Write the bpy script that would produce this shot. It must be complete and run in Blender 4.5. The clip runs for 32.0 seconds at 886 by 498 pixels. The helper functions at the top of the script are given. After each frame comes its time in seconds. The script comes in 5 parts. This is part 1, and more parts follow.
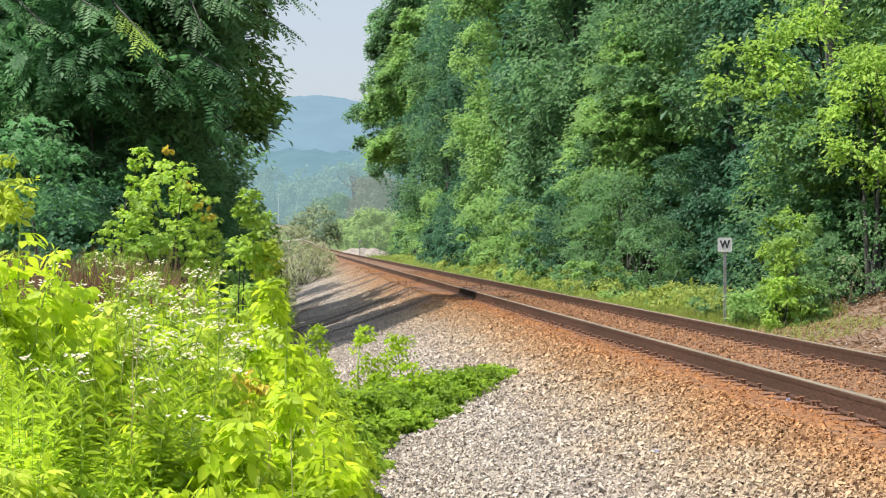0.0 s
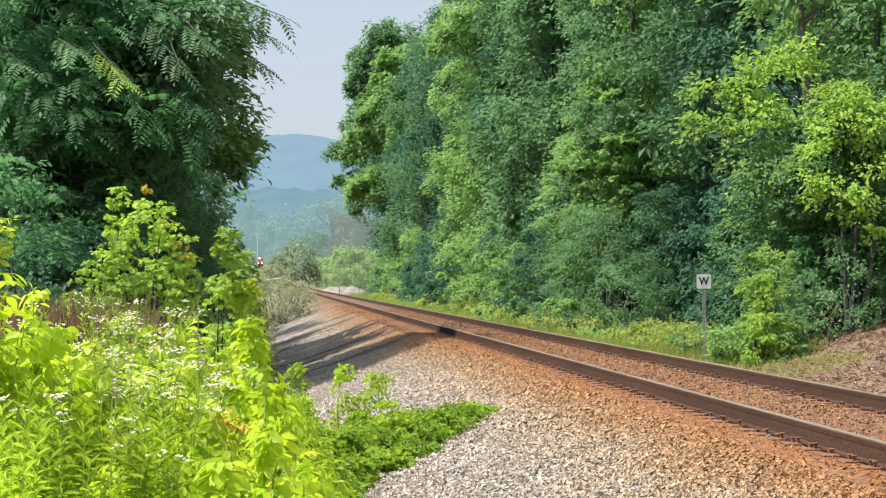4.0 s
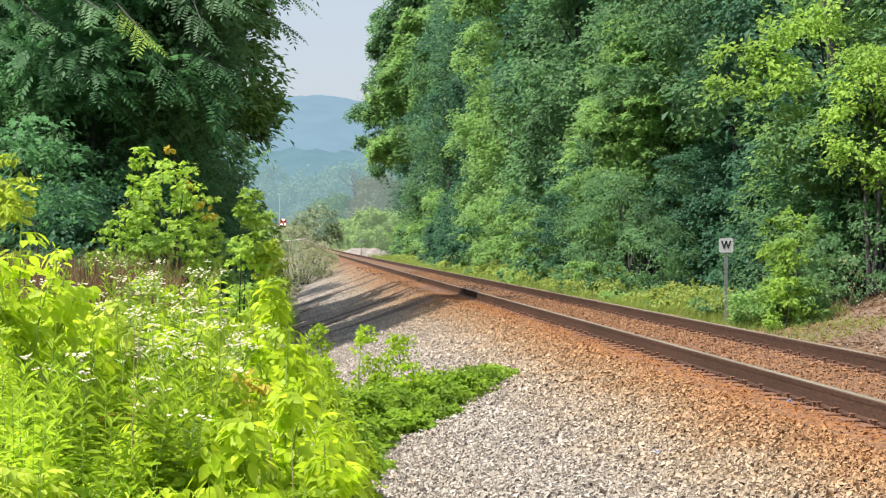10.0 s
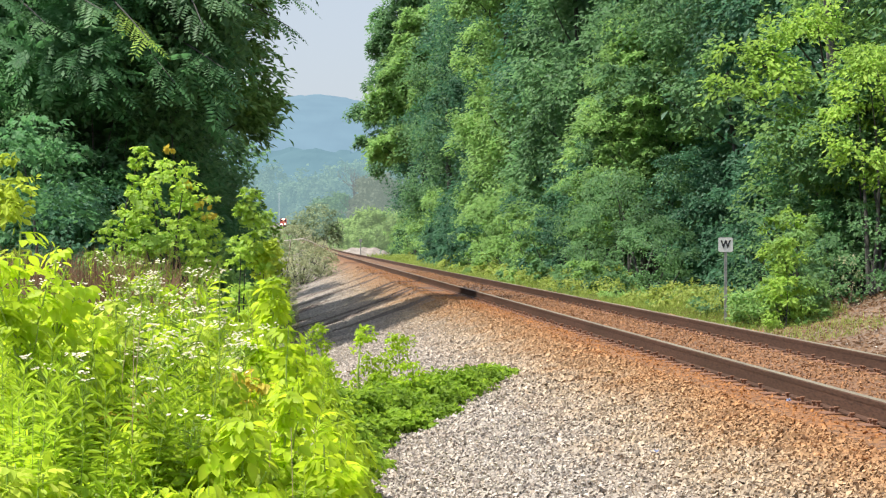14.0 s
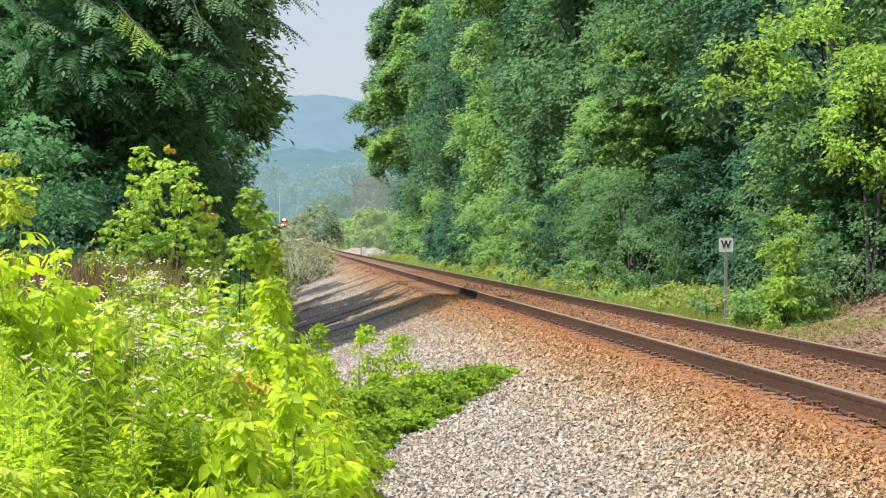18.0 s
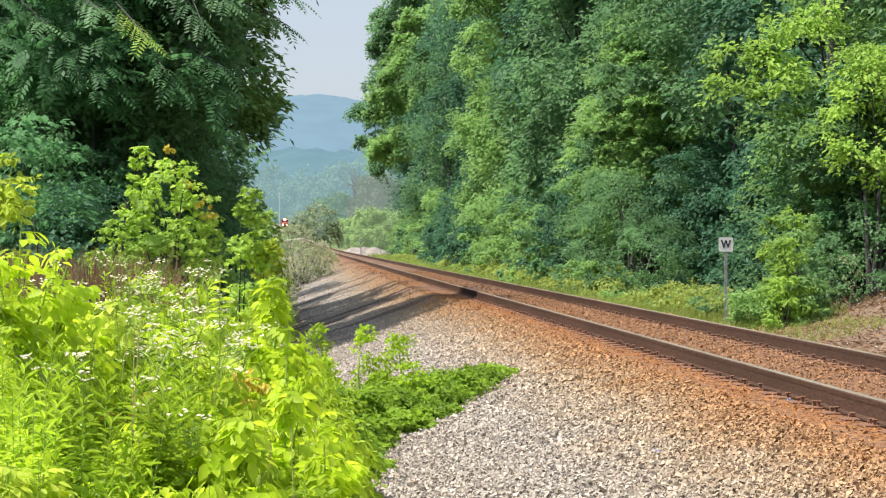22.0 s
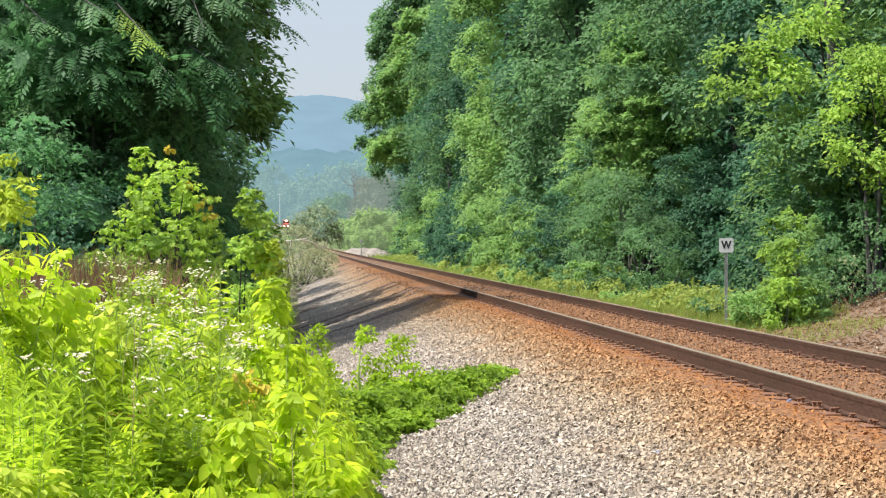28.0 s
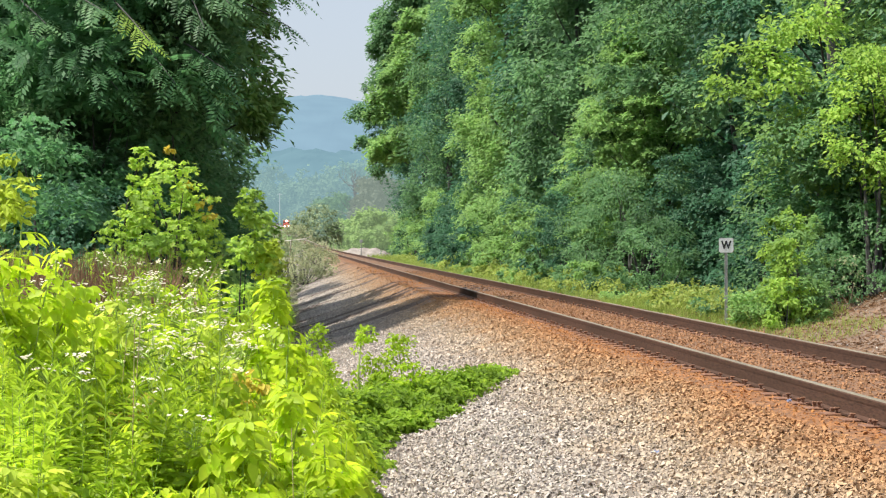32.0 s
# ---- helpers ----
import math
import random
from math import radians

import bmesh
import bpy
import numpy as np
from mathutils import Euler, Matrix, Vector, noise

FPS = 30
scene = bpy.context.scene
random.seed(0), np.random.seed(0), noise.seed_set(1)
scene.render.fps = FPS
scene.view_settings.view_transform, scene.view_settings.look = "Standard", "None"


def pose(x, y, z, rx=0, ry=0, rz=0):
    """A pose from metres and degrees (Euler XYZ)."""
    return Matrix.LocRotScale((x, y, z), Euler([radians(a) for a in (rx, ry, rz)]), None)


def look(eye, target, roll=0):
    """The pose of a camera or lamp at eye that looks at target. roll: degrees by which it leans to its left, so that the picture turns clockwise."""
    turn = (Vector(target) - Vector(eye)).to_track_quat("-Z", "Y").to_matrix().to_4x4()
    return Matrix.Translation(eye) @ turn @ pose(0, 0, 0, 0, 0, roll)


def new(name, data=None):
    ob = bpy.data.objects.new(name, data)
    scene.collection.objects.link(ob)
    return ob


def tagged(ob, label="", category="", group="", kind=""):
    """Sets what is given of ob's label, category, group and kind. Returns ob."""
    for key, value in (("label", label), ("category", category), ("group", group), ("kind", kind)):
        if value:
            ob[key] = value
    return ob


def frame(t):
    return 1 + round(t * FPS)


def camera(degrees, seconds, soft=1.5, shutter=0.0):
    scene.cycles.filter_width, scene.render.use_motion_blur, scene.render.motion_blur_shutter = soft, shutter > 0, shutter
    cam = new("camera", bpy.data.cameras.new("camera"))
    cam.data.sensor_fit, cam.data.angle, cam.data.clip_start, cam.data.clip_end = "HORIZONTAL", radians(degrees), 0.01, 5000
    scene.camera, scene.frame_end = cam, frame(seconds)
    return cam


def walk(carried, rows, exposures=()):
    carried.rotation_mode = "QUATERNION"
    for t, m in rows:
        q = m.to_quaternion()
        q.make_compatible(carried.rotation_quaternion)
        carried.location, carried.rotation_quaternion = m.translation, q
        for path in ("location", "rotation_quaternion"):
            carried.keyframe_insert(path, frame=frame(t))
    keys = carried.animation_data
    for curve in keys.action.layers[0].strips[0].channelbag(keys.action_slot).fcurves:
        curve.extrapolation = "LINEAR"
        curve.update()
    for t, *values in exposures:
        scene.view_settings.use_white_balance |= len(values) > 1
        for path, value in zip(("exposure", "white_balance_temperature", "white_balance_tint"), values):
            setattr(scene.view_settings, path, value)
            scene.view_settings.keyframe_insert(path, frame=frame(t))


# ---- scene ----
cam = camera(22.73, 32.0, soft=1.25)
EYE = (0.0, 0.0, 1.03)   # metres above the rail heads, left of the track
walk(cam, [(t, pose(*EYE, rx, ry, rz)) for t, rx, ry, rz in (
    (0.0, 89.825, 0.09, -3.915), (0.5, 89.818, 0.06, -3.917), (1.0, 89.802, 0.03, -3.898), (1.5, 89.815, 0.05, -3.904),
    (2.0, 89.832, 0.14, -3.911), (2.5, 90.137, 0.22, -4.061), (3.0, 90.470, 0.33, -4.245), (3.5, 90.686, 0.40, -4.389),
    (4.5, 90.850, 0.33, -4.500), (5.5, 90.792, 0.24, -4.467), (6.0, 90.593, 0.16, -4.348), (6.5, 90.407, 0.10, -4.233),
    (7.0, 90.207, 0.09, -4.143), (7.5, 90.068, 0.06, -4.010), (8.0, 89.870, 0.00, -3.900), (8.5, 89.830, -0.01, -3.890),
    (9.0, 89.810, -0.02, -3.884), (10.0, 89.825, -0.02, -3.883), (11.0, 89.821, -0.01, -3.882), (12.0, 89.815, -0.01, -3.882),
    (13.0, 89.792, -0.01, -3.901), (14.0, 89.812, 0.0, -3.896), (14.5, 89.828, -0.01, -3.887), (16.5, 89.828, -0.01, -3.886),
    (18.0, 89.816, 0.0, -3.885), (19.0, 89.827, 0.0, -3.884), (20.0, 89.808, 0.0, -3.885), (22.0, 89.806, 0.0, -3.889),
    (23.0, 89.793, 0.0, -3.893), (24.0, 89.791, 0.0, -3.887), (25.0, 89.808, 0.0, -3.891), (25.5, 89.824, 0.0, -3.886),
    (27.5, 89.825, -0.01, -3.882), (28.5, 89.825, -0.01, -3.879), (30.0, 89.809, -0.01, -3.884), (31.0, 89.812, -0.02, -3.884),
    (32.0, 89.824, -0.02, -3.882))])

# ---- light ----
SUN_TURN, SUN_HEIGHT = 94.0, 62.0   # degrees left of the track's direction, degrees above the horizon
world = bpy.data.worlds.new("sky")
scene.world = world
world.use_nodes = True
wn, wl = world.node_tree.nodes, world.node_tree.links
sky = wn.new("ShaderNodeTexSky")
sky.sky_type, sky.sun_disc = "NISHITA", False
sky.sun_elevation, sky.sun_rotation = radians(SUN_HEIGHT), radians(-SUN_TURN)
sky.air_density, sky.dust_density, sky.ozone_density = 1.0, 1.5, 1.0
veil = wn.new("ShaderNodeMix")   # an even summer haze over the clear sky
veil.data_type = "RGBA"
veil.inputs[0].default_value, veil.inputs[7].default_value = 0.7, (3.45, 3.75, 4.35, 1)
wl.new(sky.outputs[0], veil.inputs[6])
glare = wn.new("ShaderNodeVectorMath")   # the haze grows brighter towards the sun
glare.operation = "DOT_PRODUCT"
glare.inputs[1].default_value = (-math.sin(radians(SUN_TURN)) * math.cos(radians(SUN_HEIGHT)), math.cos(radians(SUN_TURN)) * math.cos(radians(SUN_HEIGHT)), math.sin(radians(SUN_HEIGHT)))
wl.new(wn.new("ShaderNodeTexCoord").outputs["Generated"], glare.inputs[0])
lift = wn.new("ShaderNodeMapRange")
for i_, v_ in ((1, 0.1), (2, 1.0), (3, 1.0), (4, 2.2)):
    lift.inputs[i_].default_value = v_
wl.new(glare.outputs["Value"], lift.inputs[0])
haze = wn.new("ShaderNodeVectorMath")
haze.operation = "SCALE"
wl.new(veil.outputs[2], haze.inputs[0])
wl.new(lift.outputs[0], haze.inputs["Scale"])
wl.new(haze.outputs[0], wn["Background"].inputs[0])
wn["Background"].inputs[1].default_value = 0.103
sun = new("sun", bpy.data.lights.new("sun", "SUN"))
sun.data.energy, sun.data.angle, sun.data.color = 4.6, radians(0.6), (1.0, 0.95, 0.86)
a, e = radians(SUN_TURN), radians(SUN_HEIGHT)
sun.matrix_basis = look((-60 * math.sin(a), 60 * math.cos(a), 80), (-60 * math.sin(a) + math.sin(a) * math.cos(e), 60 * math.cos(a) - math.cos(a) * math.cos(e), 80 - math.sin(e)))
scene.view_settings.exposure = 0.77

# ---- materials ----
def shade(name):
    m = bpy.data.materials.new(name)
    m.use_nodes = True
    return m, m.node_tree.nodes, m.node_tree.links, m.node_tree.nodes["Principled BSDF"]


def mix_rgb(n, l, fac, a_col, b_col):
    """A colour mix node; each input is a socket or a value."""
    x = n.new("ShaderNodeMix")
    x.data_type = "RGBA"
    for i, v in ((0, fac), (6, a_col), (7, b_col)):
        if isinstance(v, bpy.types.NodeSocket):
            l.new(v, x.inputs[i])
        else:
            x.inputs[i].default_value = v if i == 0 else (*v, 1)
    return x.outputs[2]


def ramp(n, l, sock, lo, hi):
    r = n.new("ShaderNodeMapRange")
    r.inputs[1].default_value, r.inputs[2].default_value = lo, hi
    l.new(sock, r.inputs[0])
    return r.outputs[0]


def noise_at(n, l, scale, detail=4, stretch=None):
    g, t = n.new("ShaderNodeNewGeometry"), n.new("ShaderNodeTexNoise")
    t.inputs["Scale"].default_value, t.inputs["Detail"].default_value = scale, detail
    if stretch:
        mp = n.new("ShaderNodeMapping")
        mp.inputs["Scale"].default_value = stretch
        l.new(g.outputs["Position"], mp.inputs[0])
        l.new(mp.outputs[0], t.inputs["Vector"])
    else:
        l.new(g.outputs["Position"], t.inputs["Vector"])
    return t.outputs["Fac"]


def leaf_mat(name, col, col2, through_light=0.4, patch=0.5, rough=0.6, glow=None, gloss=0.22):
    """Foliage: each leaf between two greens, with patches, some light passing through. glow: haze painted as emission.
    """
    m, n, l, p = shade(name)
    g = n.new("ShaderNodeNewGeometry")
    c = mix_rgb(n, l, g.outputs["Random Per Island"], col, col2)
    dark = tuple(v * 0.66 for v in col)
    c = mix_rgb(n, l, ramp(n, l, noise_at(n, l, patch, 3), 0.58, 0.36), c, dark)
    l.new(c, p.inputs["Base Color"])
    p.inputs["Roughness"].default_value = rough
    p.inputs["Specular IOR Level"].default_value = gloss
    tr, mx = n.new("ShaderNodeBsdfTranslucent"), n.new("ShaderNodeMixShader")
    hs = n.new("ShaderNodeHueSaturation")
    hs.inputs["Hue"].default_value, hs.inputs["Saturation"].default_value, hs.inputs["Value"].default_value = 0.496, 1.0, 1.22
    l.new(c, hs.inputs["Color"])
    l.new(hs.outputs[0], tr.inputs[0])
    mx.inputs[0].default_value = through_light
    l.new(p.outputs[0], mx.inputs[1])
    l.new(tr.outputs[0], mx.inputs[2])
    l.new(mx.outputs[0], n["Material Output"].inputs[0])
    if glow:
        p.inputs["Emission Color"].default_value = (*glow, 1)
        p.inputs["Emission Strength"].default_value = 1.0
    return m


def plain_mat(name, col, col2, rough=0.7, metal=0.0, scale=6.0, bump=0.3, stretch=None, fine=60.0):
    """A surface with variation at two scales and fine relief."""
    m, n, l, p = shade(name)
    c = mix_rgb(n, l, ramp(n, l, noise_at(n, l, scale, 5, stretch), 0.35, 0.65), col, col2)
    f = noise_at(n, l, fine, 4, stretch)
    c = mix_rgb(n, l, ramp(n, l, f, 0.45, 0.75), c, tuple(v * 0.6 for v in col))
    l.new(c, p.inputs["Base Color"])
    b = n.new("ShaderNodeBump")
    b.inputs["Strength"].default_value, b.inputs["Distance"].default_value = bump, 0.02
    l.new(f, b.inputs["Height"])
    l.new(b.outputs[0], p.inputs["Normal"])
    p.inputs["Roughness"].default_value, p.inputs["Metallic"].default_value = rough, metal
    return m


def stone_mat(name, joined):
    """Crushed pale stone, rusty near the rails; joined: the stones are islands, else the surface is the bed under them."""
    m, n, l, p = shade(name)
    g = n.new("ShaderNodeNewGeometry")
    if joined:
        r = n.new("ShaderNodeValToRGB")
        els = r.color_ramp.elements
        els[0].color, els[1].color = (0.24, 0.21, 0.175, 1), (0.66, 0.59, 0.50, 1)
        for q, col in ((0.3, (0.37, 0.325, 0.27, 1)), (0.6, (0.49, 0.43, 0.36, 1)), (0.8, (0.42, 0.335, 0.26, 1))):
            els.new(q).color = col
        l.new(g.outputs["Random Per Island"], r.inputs[0])
        c = r.outputs[0]
    else:
        v = n.new("ShaderNodeTexVoronoi")
        v.inputs["Scale"].default_value = 17
        l.new(g.outputs["Position"], v.inputs["Vector"])
        # Crevice shade is painted in: the colour darkens towards the gaps between cells.
        c = mix_rgb(n, l, ramp(n, l, v.outputs["Distance"], 0.1, 0.75), (0.40, 0.345, 0.29), (0.09, 0.075, 0.06))
        b = n.new("ShaderNodeBump")
        b.inputs["Strength"].default_value, b.inputs["Distance"].default_value = 0.8, 0.04
        b.invert = True
        l.new(v.outputs["Distance"], b.inputs["Height"])
        l.new(b.outputs[0], p.inputs["Normal"])
    c = mix_rgb(n, l, ramp(n, l, noise_at(n, l, 40, 4), 0.45, 0.8), c, (0.22, 0.18, 0.15))
    stone_col = c
    s = n.new("ShaderNodeSeparateXYZ")
    l.new(g.outputs["Position"], s.inputs[0])
    w = n.new("ShaderNodeMath")   # distance from the track's middle, made ragged
    w.operation = "SUBTRACT"
    l.new(s.outputs[0], w.inputs[0])
    w.inputs[1].default_value = 4.57
    ab = n.new("ShaderNodeMath")
    ab.operation = "ABSOLUTE"
    l.new(w.outputs[0], ab.inputs[0])
    fm = n.new("ShaderNodeMath")   # the rust spreads wider down the line
    fm.operation = "MULTIPLY"
    l.new(ab.outputs[0], fm.inputs[0])
    wide = n.new("ShaderNodeMapRange")
    for i_, v_ in ((1, 36.0), (2, 54.0), (3, 1.0), (4, 0.84)):
        wide.inputs[i_].default_value = v_
    l.new(s.outputs[1], wide.inputs[0])
    l.new(wide.outputs[0], fm.inputs[1])
    rg = n.new("ShaderNodeMath")
    rg.operation = "MULTIPLY_ADD"
    l.new(noise_at(n, l, 2.2, 5, (1.0, 0.6, 1.0)), rg.inputs[0])
    rg.inputs[1].default_value = 0.9
    l.new(fm.outputs[0], rg.inputs[2])
    c2 = mix_rgb(n, l, ramp(n, l, noise_at(n, l, 9, 4), 0.35, 0.65), (0.98, 0.465, 0.14), (0.62, 0.275, 0.085))
    mu = n.new("ShaderNodeMixRGB")
    mu.blend_type = "MULTIPLY"
    mu.inputs[0].default_value = 1.0
    l.new(c2, mu.inputs[1])
    l.new(mix_rgb(n, l, 0.6 if joined else 0.1, c, (0.42, 0.37, 0.31)), mu.inputs[2])
    sc = n.new("ShaderNodeHueSaturation")
    sc.inputs["Value"].default_value = 0.95
    l.new(mu.outputs[0], sc.inputs["Color"])
    oc = n.new("ShaderNodeMixRGB")   # a paler ochre dusting further out
    oc.blend_type = "MULTIPLY"
    l.new(ramp(n, l, rg.outputs[0], 3.3, 2.1), oc.inputs[0])
    l.new(c, oc.inputs[1])
    oc.inputs[2].default_value = (1.0, 0.82, 0.56, 1)
    c = mix_rgb(n, l, ramp(n, l, rg.outputs[0], 2.55, 1.45), oc.outputs[0], sc.outputs[0])
    between = n.new("ShaderNodeMixRGB")   # browner and duller between the rails
    between.blend_type = "MULTIPLY"
    between.inputs[0].default_value = 1.0
    l.new(stone_col, between.inputs[1])
    between.inputs[2].default_value = (0.65, 0.395, 0.225, 1)
    inner = n.new("ShaderNodeMath")
    inner.operation = "MULTIPLY"
    l.new(ramp(n, l, ab.outputs[0], 0.80, 0.68), inner.inputs[0])
    inner.inputs[1].default_value = 0.75
    c = mix_rgb(n, l, inner.outputs[0], c, between.outputs[0])
    streak = n.new("ShaderNodeMath")   # dark streaks down the shoulder: silt, with tree shade painted into the colour
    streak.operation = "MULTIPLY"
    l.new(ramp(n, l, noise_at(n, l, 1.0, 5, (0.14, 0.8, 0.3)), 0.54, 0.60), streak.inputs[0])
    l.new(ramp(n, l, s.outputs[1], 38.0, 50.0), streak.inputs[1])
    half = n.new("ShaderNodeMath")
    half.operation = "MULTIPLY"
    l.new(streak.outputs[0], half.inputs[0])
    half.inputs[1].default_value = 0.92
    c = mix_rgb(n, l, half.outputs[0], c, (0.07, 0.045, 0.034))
    l.new(c, p.inputs["Base Color"])
    p.inputs["Roughness"].default_value = 0.85
    return m


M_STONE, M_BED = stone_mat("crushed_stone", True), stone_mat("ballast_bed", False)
M_RAIL = plain_mat("rusty_rail_steel", (0.056, 0.031, 0.020), (0.078, 0.041, 0.027), 0.9, 0.0, 3.0, 0.2, (1, 0.15, 1))
M_RAIL.node_tree.nodes["Principled BSDF"].inputs["Specular IOR Level"].default_value = 0.12
M_HEAD = plain_mat("worn_rail_head", (0.20, 0.17, 0.12), (0.15, 0.12, 0.08), 0.6, 0.0, 4.0, 0.1, (1, 0.1, 1))
M_HEAD.node_tree.nodes["Principled BSDF"].inputs["Specular IOR Level"].default_value = 0.25
M_TIE = plain_mat("rust_stained_tie_wood", (0.16, 0.066, 0.028), (0.09, 0.04, 0.02), 0.9, 0.0, 5.0, 0.8, (0.4, 3, 3), 30)
M_PLATE = plain_mat("rusty_iron", (0.21, 0.095, 0.045), (0.13, 0.06, 0.035), 0.85, 0.0, 20, 0.4)
M_BARK = plain_mat("tree_bark", (0.075, 0.072, 0.064), (0.045, 0.043, 0.038), 0.95, 0.0, 3.0, 0.9, (3, 3, 0.5), 25)
M_DEAD = plain_mat("grey_dead_wood", (0.26, 0.24, 0.22), (0.20, 0.18, 0.17), 0.95, 0.0, 3.0, 0.6, (3, 3, 0.5), 25)
M_STEM = plain_mat("green_stem", (0.25, 0.40, 0.05), (0.28, 0.34, 0.07), 0.7, 0.0, 20, 0.2)
M_EARTH = plain_mat("leaf_littered_earth", (0.20, 0.13, 0.085), (0.12, 0.08, 0.052), 0.95, 0.0, 1.6, 1.0, None, 14)
M_GROUND = plain_mat("grassy_earth", (0.10, 0.13, 0.035), (0.15, 0.12, 0.06), 0.95, 0.0, 0.35, 0.8, None, 9)

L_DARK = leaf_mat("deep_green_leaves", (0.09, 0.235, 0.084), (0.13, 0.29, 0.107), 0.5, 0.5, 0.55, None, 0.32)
# A darker copy of the green leaves, with the wood's shade put into the colour.
L_SHADE = leaf_mat("shade_painted_leaves", (0.058, 0.158, 0.085), (0.088, 0.205, 0.105), 0.45, 0.5, 0.55, None, 0.32)
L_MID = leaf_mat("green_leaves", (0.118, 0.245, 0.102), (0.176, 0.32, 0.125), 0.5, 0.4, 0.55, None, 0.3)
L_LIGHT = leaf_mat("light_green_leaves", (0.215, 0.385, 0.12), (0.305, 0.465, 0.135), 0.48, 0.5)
L_YELLOW = leaf_mat("yellow_green_leaves", (0.44, 0.57, 0.06), (0.56, 0.64, 0.085), 0.52, 0.8)
L_WEED = leaf_mat("bright_weed_leaves", (0.38, 0.52, 0.028), (0.52, 0.63, 0.044), 0.54, 1.5, 0.5, None, 0.2)
L_LANCE = leaf_mat("lance_weed_leaves", (0.33, 0.49, 0.03), (0.45, 0.60, 0.045), 0.54, 1.5, 0.5, None, 0.22)
L_BOX = leaf_mat("box_elder_leaves", (0.44, 0.61, 0.028), (0.57, 0.70, 0.04), 0.56, 2.0, 0.5, None, 0.22)
L_CREEP = leaf_mat("creeper_leaves", (0.20, 0.34, 0.028), (0.30, 0.44, 0.04), 0.5, 2.0)
L_MAPLE = leaf_mat("maple_leaves", (0.30, 0.48, 0.06), (0.45, 0.60, 0.085), 0.54, 0.8, 0.5, None, 0.35)
L_LIME = leaf_mat("lime_green_leaves", (0.27, 0.45, 0.08), (0.39, 0.54, 0.095), 0.48, 0.6)
L_OLIVE = leaf_mat("olive_leaves", (0.30, 0.34, 0.18), (0.40, 0.41, 0.24), 0.45, 0.6)
L_GREYGREEN = leaf_mat("grey_green_leaves", (0.24, 0.31, 0.17), (0.34, 0.40, 0.23), 0.4, 0.6)
L_GRASS = leaf_mat("pale_grass", (0.28, 0.38, 0.07), (0.38, 0.42, 0.12), 0.45, 0.7)
L_DRY = leaf_mat("dry_grass", (0.21, 0.12, 0.065), (0.29, 0.18, 0.10), 0.3, 1.0)
L_RED = leaf_mat("reddish_young_leaves", (0.56, 0.44, 0.055), (0.58, 0.52, 0.07), 0.45, 2.0)
L_PETAL = leaf_mat("white_petals", (0.72, 0.66, 0.47), (0.78, 0.73, 0.56), 0.3, 3.0)

# ---- geometry helpers ----
RNG = np.random.default_rng(7)


class Geo:
    """Collects vertices and faces, and becomes one mesh."""

    def __init__(self):
        self.v, self.f, self.count = [], [], 0

    def add(self, v, faces):
        v = np.asarray(v, float).reshape(-1, 3)
        self.v.append(v)
        self.f.append(np.asarray(faces, int) + self.count)
        self.count += len(v)
        return self

    def mesh(self, name, mats, smooth=False):
        me = bpy.data.meshes.new(name)
        v = np.concatenate(self.v)
        sizes = np.concatenate([np.full(len(f), f.shape[1]) for f in self.f])
        loops = np.concatenate([f.ravel() for f in self.f])
        me.vertices.add(len(v))
        me.vertices.foreach_set("co", v.ravel())
        me.loops.add(len(loops))
        me.loops.foreach_set("vertex_index", loops)
        me.polygons.add(len(sizes))
        me.polygons.foreach_set("loop_start", np.concatenate([[0], np.cumsum(sizes)[:-1]]))
        me.update(calc_edges=True)
        me.polygons.foreach_set("use_smooth", np.full(len(sizes), smooth))
        me.materials.append(mats)
        return me


def part(name, geo, material, parent=None, label="", smooth=False):
    """One mesh object, under a thing or a part. geo: a Geo or a ready mesh."""
    ob = new(name, geo.mesh(name, material, smooth) if isinstance(geo, Geo) else geo)
    ob.parent = parent
    return tagged(ob, label)


def thing(name, label, category, at=(0, 0, 0), turn=0.0, group="", kind=""):
    ob = new(name)
    ob.empty_display_size = 0.1
    ob.matrix_basis = pose(*at, 0, 0, turn)
    return tagged(ob, label, category, group, kind)


def unit(v):
    return v / np.maximum(np.linalg.norm(v, axis=-1, keepdims=True), 1e-9)


def box(geo, x0, x1, y0, y1, z0, z1, bev=0.0):
    """A block with chamfered upright and upper edges."""
    b = min(bev, (x1 - x0) / 3, (y1 - y0) / 3, (z1 - z0) / 3)
    ring = lambda i, z: [(x0 + i, y0 + i, z), (x1 - i, y0 + i, z), (x1 - i, y1 - i, z), (x0 + i, y1 - i, z)]
    if b <= 0:
        v, n = ring(0, z0) + ring(0, z1), 2
    else:
        v, n = ring(b, z0) + ring(0, z0 + b) + ring(0, z1 - b) + ring(b, z1), 4
    f = [[k * 4 + i, k * 4 + (i + 1) % 4, k * 4 + 4 + (i + 1) % 4, k * 4 + 4 + i] for k in range(n - 1) for i in range(4)]
    f += [[3, 2, 1, 0], [n * 4 - 4, n * 4 - 3, n * 4 - 2, n * 4 - 1]]
    return geo.add(v, f)


